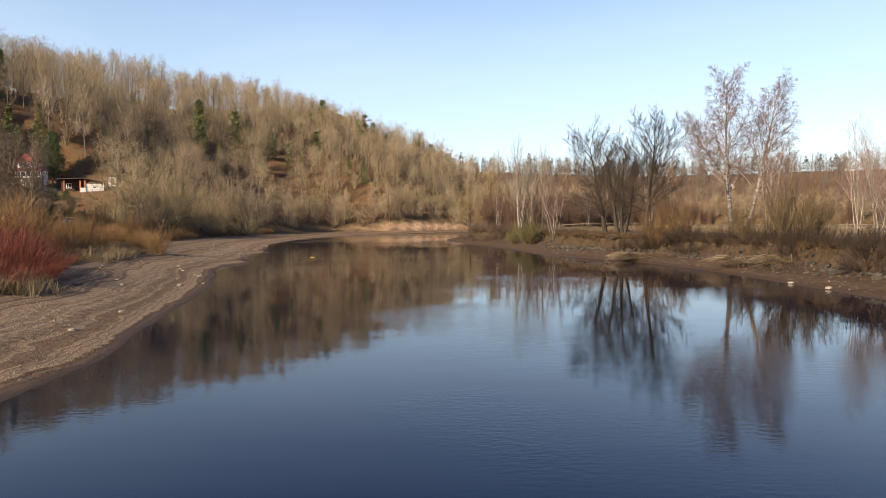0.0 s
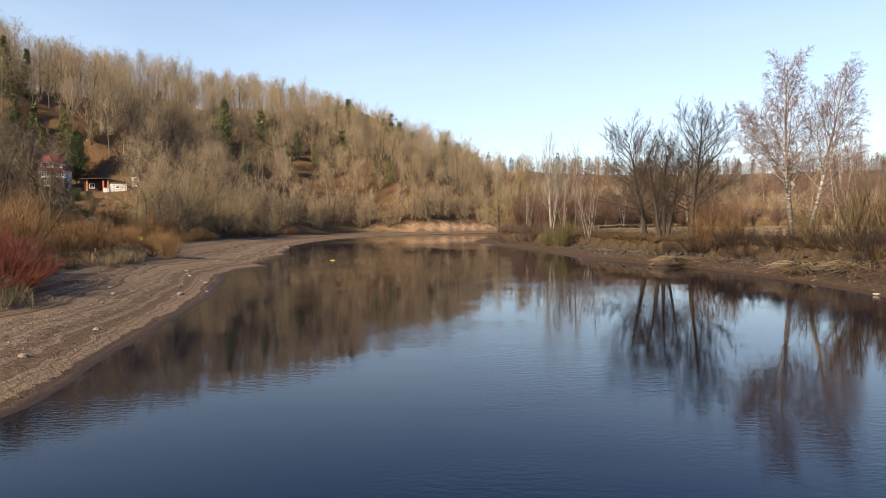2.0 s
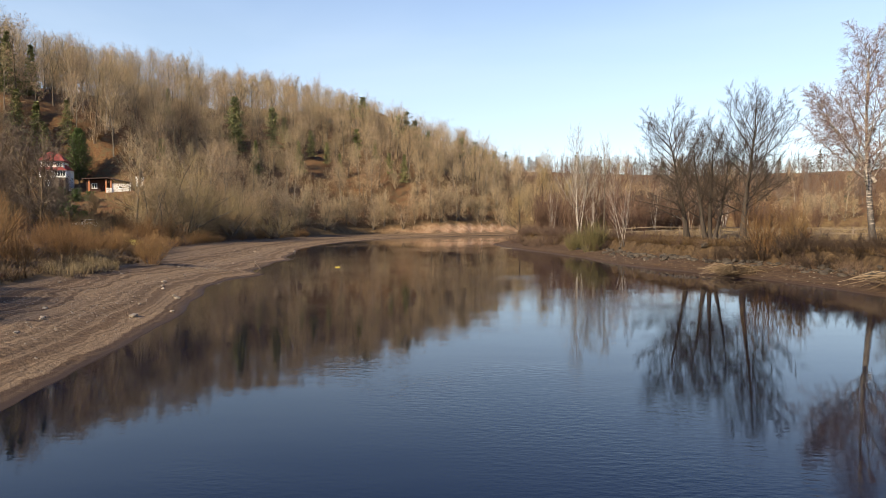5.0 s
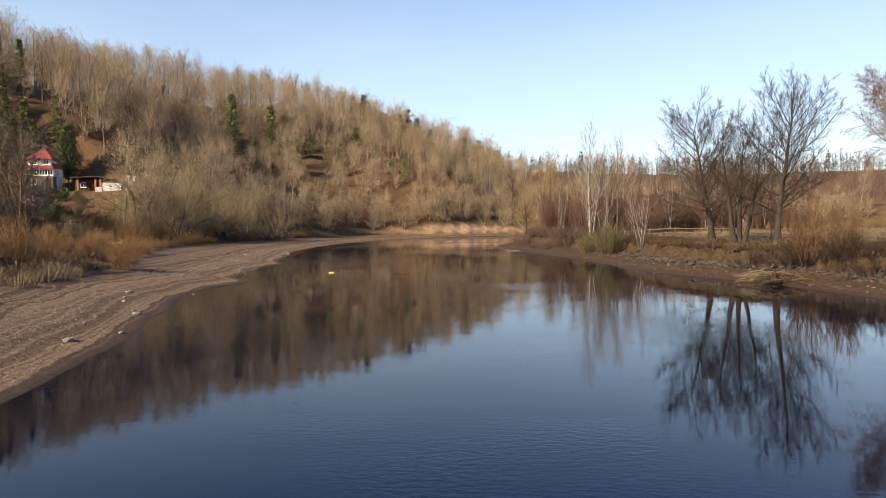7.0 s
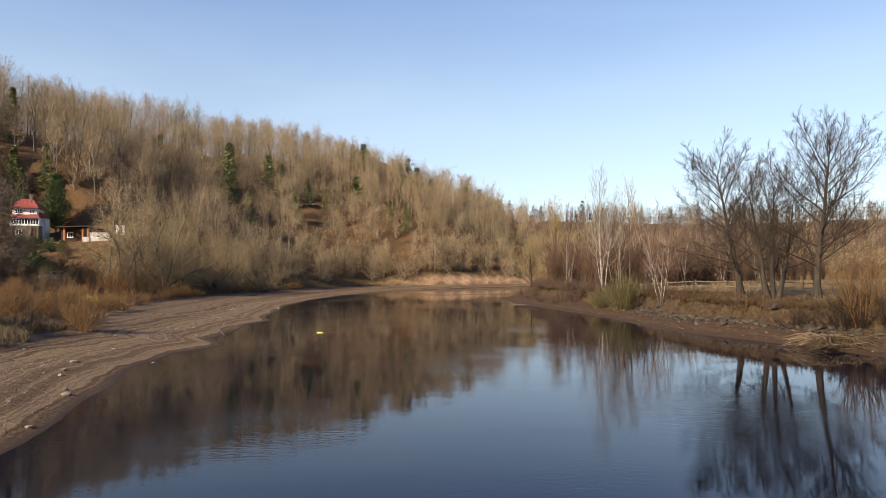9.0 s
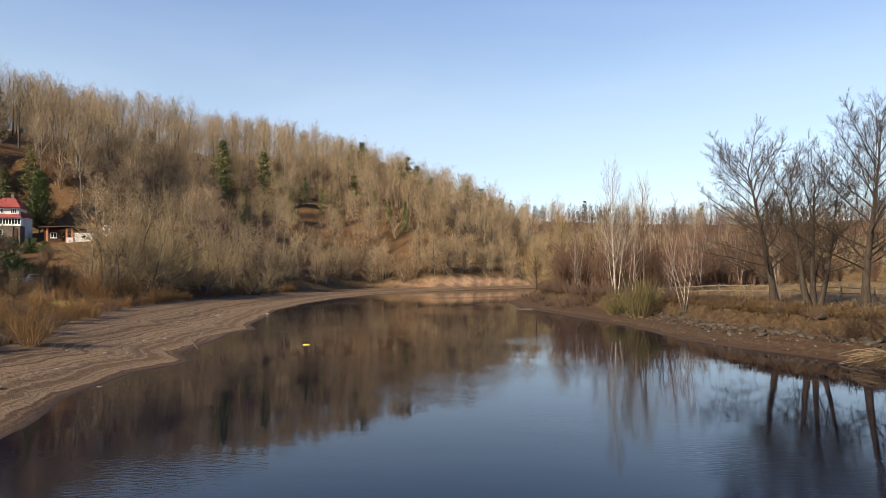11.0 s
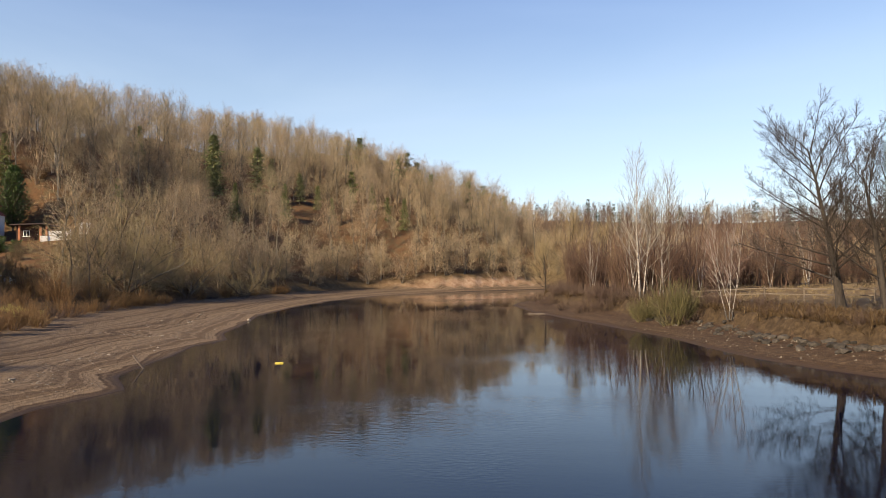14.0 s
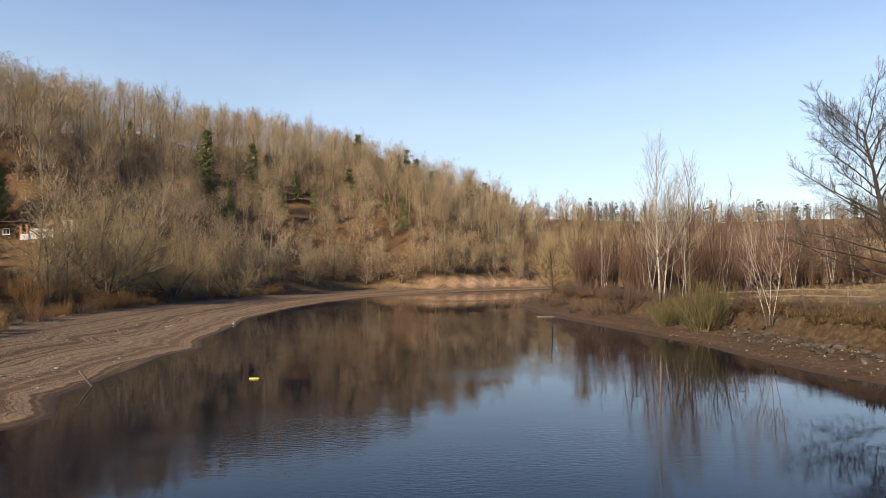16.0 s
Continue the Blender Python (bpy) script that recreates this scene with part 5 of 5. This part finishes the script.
def car():
    root = new("parked_car")
    prof = [(-1.95, 0.35), (-1.98, 0.75), (-1.75, 0.92), (-0.95, 0.98), (-0.45, 1.42), (0.9, 1.47), (1.65, 1.02), (1.95, 0.92), (2.0, 0.4)]
    v, n = [], len(prof)
    for y, k in ((-0.82, 1), (-0.74, 0), (0.74, 0), (0.82, 1)):
        for x, z in prof:
            v.append((x * (0.98 if not k else 1), y if z < 1.1 else y * 0.84, min(z, 1.0) if k and z > 1.1 else z))
    f = [(r * n + i, r * n + i + 1, (r + 1) * n + i + 1, (r + 1) * n + i) for r in range(3) for i in range(n - 1)]
    f += [tuple(range(n))[::-1], tuple(range(3 * n, 4 * n))] + [(0, n, 2 * n, 3 * n), (n - 1, 4 * n - 1, 3 * n - 1, 2 * n - 1)]
    shape("body", root, M["car_paint"], v, f, "silver grey car body")
    shape("windscreen", root, M["glass"], [(-0.97, -0.60, 1.0), (-0.97, 0.60, 1.0), (-0.50, 0.54, 1.41), (-0.50, -0.54, 1.41)], [(0, 1, 2, 3)], "dark windscreen")
    shape("rear_window", root, M["glass"], [(1.62, -0.58, 1.06), (1.62, 0.58, 1.06), (0.98, 0.54, 1.45), (0.98, -0.54, 1.45)], [(0, 3, 2, 1)])
    for s in (-1, 1):
        solid("side_window", root, M["glass"], [(-0.45, s * 0.735 - 0.01, 1.02, 1.2, s * 0.735 + 0.01, 1.36)])
        solid("headlight", root, M["paint_white"], [(-1.99, s * 0.58 - 0.14, 0.66, -1.93, s * 0.58 + 0.14, 0.80)], 0.01, "clear headlight")
        for x in (-1.25, 1.25):
            w = Wood()
            w.limb([Vector((x, s * 0.70, 0.31)), Vector((x, s * 0.845, 0.31))], [0.31, 0.31], 16)
            part("wheel", w.mesh("wheel", M["rubber"]), root, "black tyre")
    solid("bumper", root, M["rubber"], [(-2.06, -0.72, 0.38, -1.95, 0.72, 0.55)], 0.02, "dark bumper")
    x, y = -61.3, 108.5
    root.matrix_world = pose(x, y, height(x, y) + 0.02, 0, 0, 62)
    return tagged(root, "silver grey parked car behind garden shrubs", "car")


villa()
cottage()
shed()
car()


def garden_post():
    root = new("marker_post")
    solid("post", root, M["paint_white"], [(-0.06, -0.06, -0.2, 0.06, 0.06, 1.0)], 0.01)
    solid("cap", root, M["paint_white"], [(-0.08, -0.08, 1.002, 0.08, 0.08, 1.06)], 0.01)
    root.matrix_world = pose(-58.6, 104.3, height(-58.6, 104.3))
    tagged(root, "short white marker post on the garden edge", "post")


garden_post()

# ---- fence on the meadow ----
M["fence_wood"] = M["wood_grey"]
fence_line = [(13.0, 85.5), (19.5, 81.5), (27, 73.5), (36, 64), (48, 56)]
fence = new("fence")
tagged(fence, "weathered grey wooden post and rail meadow fence", "fence")
run = []
for (ax, ay), (bx, by) in zip(fence_line, fence_line[1:]):
    n = max(1, round(math.hypot(bx - ax, by - ay) / 2.4))
    run += [(ax + (bx - ax) * k / n, ay + (by - ay) * k / n) for k in range(n)]
run.append(fence_line[-1])
for x, y in run:
    w = Wood()
    h = height(x, y)
    w.limb([Vector((x, y, h - 0.2)), Vector((x + 0.02, y, h + 1.0)), Vector((x + 0.02, y, h + 1.02))], [0.06, 0.055, 0.01], 7)
    part("post", w.mesh("post", M["fence_wood"]), fence)
for (ax, ay), (bx, by) in zip(run, run[1:]):
    for up in (0.45, 0.85):
        w = Wood()
        w.limb([Vector((ax, ay - 0.07, height(ax, ay) + up)), Vector((bx, by - 0.07, height(bx, by) + up))], [0.045, 0.04], 5)
        part("rail", w.mesh("rail", M["fence_wood"]), fence)


# ---- stones ----
def stone_mesh(name, seed, material, flat=0.65):
    r = random.Random(seed)
    bm = bmesh.new()
    bmesh.ops.create_icosphere(bm, subdivisions=1, radius=0.5)
    for v in bm.verts:
        v.co *= r.uniform(0.72, 1.12)
        v.co.z *= flat
        v.co.x *= 1.25
    me = bpy.data.meshes.new(name)
    bm.to_mesh(me)
    bm.free()
    me.materials.append(material)
    return me


rocks = [stone_mesh("rock", 700 + k, M["rock_bank"]) for k in range(8)]
riprap = tagged(new("stone_revetment"), "rough grey stones laid along the foot of the bank", "stones")
rng = random.Random(77)


def right_bank(y, d):
    xs, ys = [p[0] for p in RIGHT_SHORE[1:17]], [p[1] for p in RIGHT_SHORE[1:17]]
    x = float(np.interp(y, ys, xs))
    sl = float((np.interp(y + 1, ys, xs) - np.interp(y - 1, ys, xs)) / 2)
    k = 1 / math.hypot(1, sl)
    return x + d * k, y - d * sl * k


for k in range(290):
    y = 24 + 62 * rng.random()
    x, yy = right_bank(y, rng.gauss(3.1, 0.45))
    ob = part("stone", rng.choice(rocks), riprap)
    s = rng.uniform(0.28, 0.72)
    ob.matrix_world = pose(x, yy, height(x, yy) + 0.06 * s, rng.uniform(-20, 20), rng.uniform(-20, 20), rng.uniform(0, 360)) @ Matrix.Diagonal((s, s, s, 1))


def scatter(name, spots_, meshes, material, label, category):
    """Small stones or blades joined in one mesh. spots_: (x, y, size, turn)."""
    arrs = [arrays(m) for m in meshes]
    X, Y = np.array([s[0] for s in spots_]), np.array([s[1] for s in spots_])
    Z = land(X, Y)[0]
    pairs = [(*arrs[k % len(arrs)], x, y, z, turn, size, (k * 0.37) % 1) for k, ((x, y, size, turn), z) in enumerate(zip(spots_, Z))]
    return planted(name, pairs, material, label, category)


def gravel_mesh(seed):
    r = random.Random(seed)
    v = [(math.cos(a) * r.uniform(0.35, 0.6), math.sin(a) * r.uniform(0.3, 0.5), -0.05) for a in (0, 1.25, 2.5, 3.75, 5)] + [(r.uniform(-0.15, 0.15), r.uniform(-0.15, 0.15), r.uniform(0.25, 0.45))]
    return mesh_of("gravel", v, [(k, (k + 1) % 5, 5) for k in range(5)], M["stone"])


gravel = [gravel_mesh(k) for k in range(6)]


def left_beach(y, d):
    pts = LEFT_SHORE[1:22]
    xs, ys = [p[0] for p in pts], [p[1] for p in pts]
    x = float(np.interp(y, ys, xs))
    sl = float((np.interp(y + 2, ys, xs) - np.interp(y - 2, ys, xs)) / 4)
    k = 1 / math.hypot(1, sl)
    return x - d * k, y + d * sl * k


pebbles = []
for _ in range(5200):
    y = 13 + 95 * rng.random() ** 1.5
    x, yy = left_beach(y, rng.choice((rng.uniform(0.6, 8), rng.gauss(3.0, 0.5), rng.gauss(5.5, 0.7), rng.uniform(0.6, 15))))
    pebbles.append((x, yy, 0.03 + 0.11 * rng.random() ** 3, rng.uniform(0, 6.28)))
for _ in range(1500):
    y = 24 + 62 * rng.random()
    x, yy = right_bank(y, rng.choice((rng.uniform(0.4, 3.5), rng.gauss(3.0, 0.6))))
    pebbles.append((x, yy, 0.04 + 0.16 * rng.random() ** 3, rng.uniform(0, 6.28)))
scatter("beach_pebbles", pebbles, gravel, M["stone"], "scattered pebbles on the exposed silt", "pebbles")

boulders = [stone_mesh("boulder", 720 + k, M["stone_pale"], 0.6) for k in range(5)]
stone_at = [(-15.4, 41.9, 0.5), (-15.9, 42.6, 0.35), (-14.1, 35.5, 0.6), (-13.6, 37.6, 0.3), (-19.1, 48, 0.45), (-18.2, 46.0, 0.4), (-17.6, 44.9, 0.35), (-16.9, 50.5, 0.3), (-20.5, 57, 0.35), (-22.3, 63, 0.3),
            (-11.6, 20.6, 0.4), (-12.2, 25.0, 0.3), (-14.9, 30.2, 0.3), (-16.0, 33.0, 0.3), (-19.9, 52.4, 0.3), (-24.6, 93, 0.7), (-21.5, 70, 0.25), (-28, 88, 0.4), (-31, 97, 0.4), (-15.4, 38.4, 0.25)]
for k in range(26):
    y = rng.uniform(16, 90)
    x, yy = left_beach(y, rng.uniform(1.2, 7.5))
    stone_at.append((x, yy, rng.uniform(0.15, 0.32)))
for k, (x, y, s) in enumerate(stone_at):
    ob = new("stone", boulders[k % 5])
    ob.matrix_world = pose(x, y, height(x, y) + 0.08 * s, 0, 0, 53 * k) @ Matrix.Scale(s * 0.65, 4)
    tagged(ob, "pale rounded stone lying on the silt beach", "stone", "stones on the beach")
for k, (y, d, s) in enumerate(((33.0, 0.3, 0.35), (31.0, 2.0, 0.5), (36, 0.15, 0.3), (45, 4.6, 0.5), (28, 3, 0.5))):
    x, yy = right_bank(y, d)
    ob = new("stone", boulders[k % 5])
    ob.matrix_world = pose(x, yy, height(x, yy) + 0.08 * s, 0, 0, 71 * k) @ Matrix.Scale(s, 4)
    tagged(ob, "pale stone at the water's edge under the bank", "stone", "stones under the bank")


# ---- dry grass ----
def tuft_mesh(name, seed, count, tall, spread, material, thick=1.0):
    r = random.Random(seed)
    random.seed(seed)
    w = Wood()
    for _ in range(count):
        a, b = r.uniform(0, 6.283), r.random()
        foot = Vector((math.cos(a) * b * spread * 0.5, math.sin(a) * b * spread * 0.5, -0.03))
        top = foot + Vector((math.cos(a) * b * spread, math.sin(a) * b * spread, tall * r.uniform(0.5, 1.0)))
        bend = top + Vector((math.cos(a) * spread * 0.5, math.sin(a) * spread * 0.5, -tall * r.uniform(0.0, 0.4)))
        w.limb([foot, top, bend], [0.009 * thick, 0.008 * thick, 0.002], 2)
    return w.mesh(name, material)


low_tufts = [tuft_mesh("tuft", 800 + k, 12, 0.32, 0.30, M["straw_dull"]) for k in range(5)]
spots_ = []
for _ in range(3600):
    y = 26 + 95 * rng.random()
    x, yy = right_bank(y, 4.1 + abs(rng.gauss(0, 2.2)))
    spots_.append((x, yy, rng.uniform(0.6, 1.5), rng.uniform(0, 6.28)))
scatter("bank_grass", spots_, low_tufts, M["straw_dull"], "dull dry grass hanging over the bank edge", "grass")
straw_tufts = [tuft_mesh("straw_tuft", 820 + k, 26, 0.55, 0.30, M["straw"], 0.4) for k in range(4)]
verge = []
for _ in range(2600):
    y = 22 + 105 * rng.random()
    w = float(np.interp(y, [0, 30, 50, 60, 70, 85, 125, 145], [9, 8.5, 8, 9, 13, 17, 17, 15]))
    x, yy = left_beach(y, w + 0.3 + abs(rng.gauss(0, 2.5)))
    verge.append((x, yy, rng.uniform(0.7, 1.7), rng.uniform(0, 6.28)))
scatter("verge_grass", verge, low_tufts, M["straw_dull"], "dull dry grass and weeds along the beach edge", "grass")
spots_ = []
fx, fy = pick.uniform(14, 60, 1500), pick.uniform(58, 125, 1500)
for x, y, dd in zip(fx, fy, land(fx, fy)[1]):
    if dd > 8 and x > 12 + (y - 88) * 0.5:
        spots_.append((x, y, rng.uniform(0.4, 0.9), rng.uniform(0, 6.28)))
for x0, y0, n in ((-18.2, 28.4, 40), (-17.6, 27.2, 30), (-19.4, 29.5, 30), (-24.6, 48.8, 34), (-25.2, 51.5, 34), (-26.3, 53.5, 20), (-24.0, 46.0, 14)):
    for _ in range(n):
        spots_.append((rng.gauss(x0, 0.55), rng.gauss(y0, 0.55), rng.uniform(0.9, 1.6), rng.uniform(0, 6.28)))
scatter("straw_grass", spots_, straw_tufts, M["straw"], "pale straw-coloured dry grass", "grass")
reeds = [tuft_mesh("reed_tuft", 840, 16, 0.9, 0.3, M["reed"])]
scatter("reed_clump", [(rng.gauss(-40.0, 0.9), rng.gauss(84.0, 0.7), rng.uniform(0.7, 1.2), rng.uniform(0, 6)) for _ in range(45)], reeds, M["reed"], "yellow-green reeds at the beach edge", "reeds")

# ---- driftwood and floats ----


def brush_pile(x, y, count, size, turn, label):
    r = random.Random(count)
    random.seed(count)
    root = new("brush_pile")
    for side in range(3):
        w = Wood()
        for _ in range(count // 3):
            a = r.gauss(math.pi + 0.2, 0.5) if side else r.uniform(0, 6.28)
            p = Vector((r.uniform(-0.8, 0.8), r.uniform(-0.5, 0.5), r.uniform(0.1, 0.5)))
            q = p + Vector((math.cos(a), math.sin(a), r.uniform(-0.05, 0.25))) * size * r.uniform(0.4, 0.6)
            e = q + Vector((math.cos(a), math.sin(a), r.uniform(-0.45, -0.1))) * size * r.uniform(0.3, 0.6)
            w.limb([p, q, e], [0.03, 0.02, 0.006], 3)
            for _ in range(3):
                u = p.lerp(e, r.uniform(0.3, 0.9))
                w.sliver(u, u + Vector((r.uniform(-0.5, 0.5), r.uniform(-0.5, 0.5), r.uniform(-0.2, 0.3))), 0.012)
        part("branch", w.mesh("branch", M["dead_stem"]), root)
    root.matrix_world = pose(x, y, height(x, y), 0, 0, turn)
    tagged(root, label, "driftwood", "brush on the bank")


brush_pile(16.2, 56.0, 150, 1.9, 15, "heap of pale dead reeds and branches on the bank foot")
brush_pile(19.9, 45.3, 90, 1.8, 40, "pale dead branches hanging over the stony bank")
brush_pile(21.6, 42.0, 90, 1.9, 20, "pale dead branches hanging over the stony bank")


def capsule(name, x, y, z, length, radius, turn, material, label, category, tilt=90):
    w = Wood()
    n = 5
    pts = [Vector((0, 0, -length / 2 + radius * (1 - math.cos(k * math.pi / 2 / n)))) for k in range(n + 1)]
    pts += [Vector((0, 0, -p.z)) for p in pts[::-1]]
    rr = [max(0.002, radius * math.sin(k * math.pi / 2 / n)) for k in range(n + 1)]
    w.limb(pts, rr + rr[::-1], 12)
    ob = new(name, w.mesh(name, material, True))
    ob.matrix_world = pose(x, y, z, 0, tilt, turn)
    return tagged(ob, label, category)


capsule("float", -12.8, 64.9, 0.015, 0.42, 0.045, 5, M["yellow"], "small yellow float drifting on the water", "float")
capsule("driftwood_log", 2.4, 100.5, 0.02, 2.2, 0.05, 8, M["wood_grey"], "thin grey stick floating on the water", "driftwood")
capsule("driftwood_log", -18.8, 63.0, 0.25, 1.0, 0.04, 200, M["wood_grey"], "short dark stick stuck in the silt", "driftwood", 35)
capsule("driftwood_log", -20.2, 33.0, height(-20.2, 33.0) + 0.05, 1.5, 0.06, 20, M["wood_grey"], "weathered driftwood stick on the beach", "driftwood")
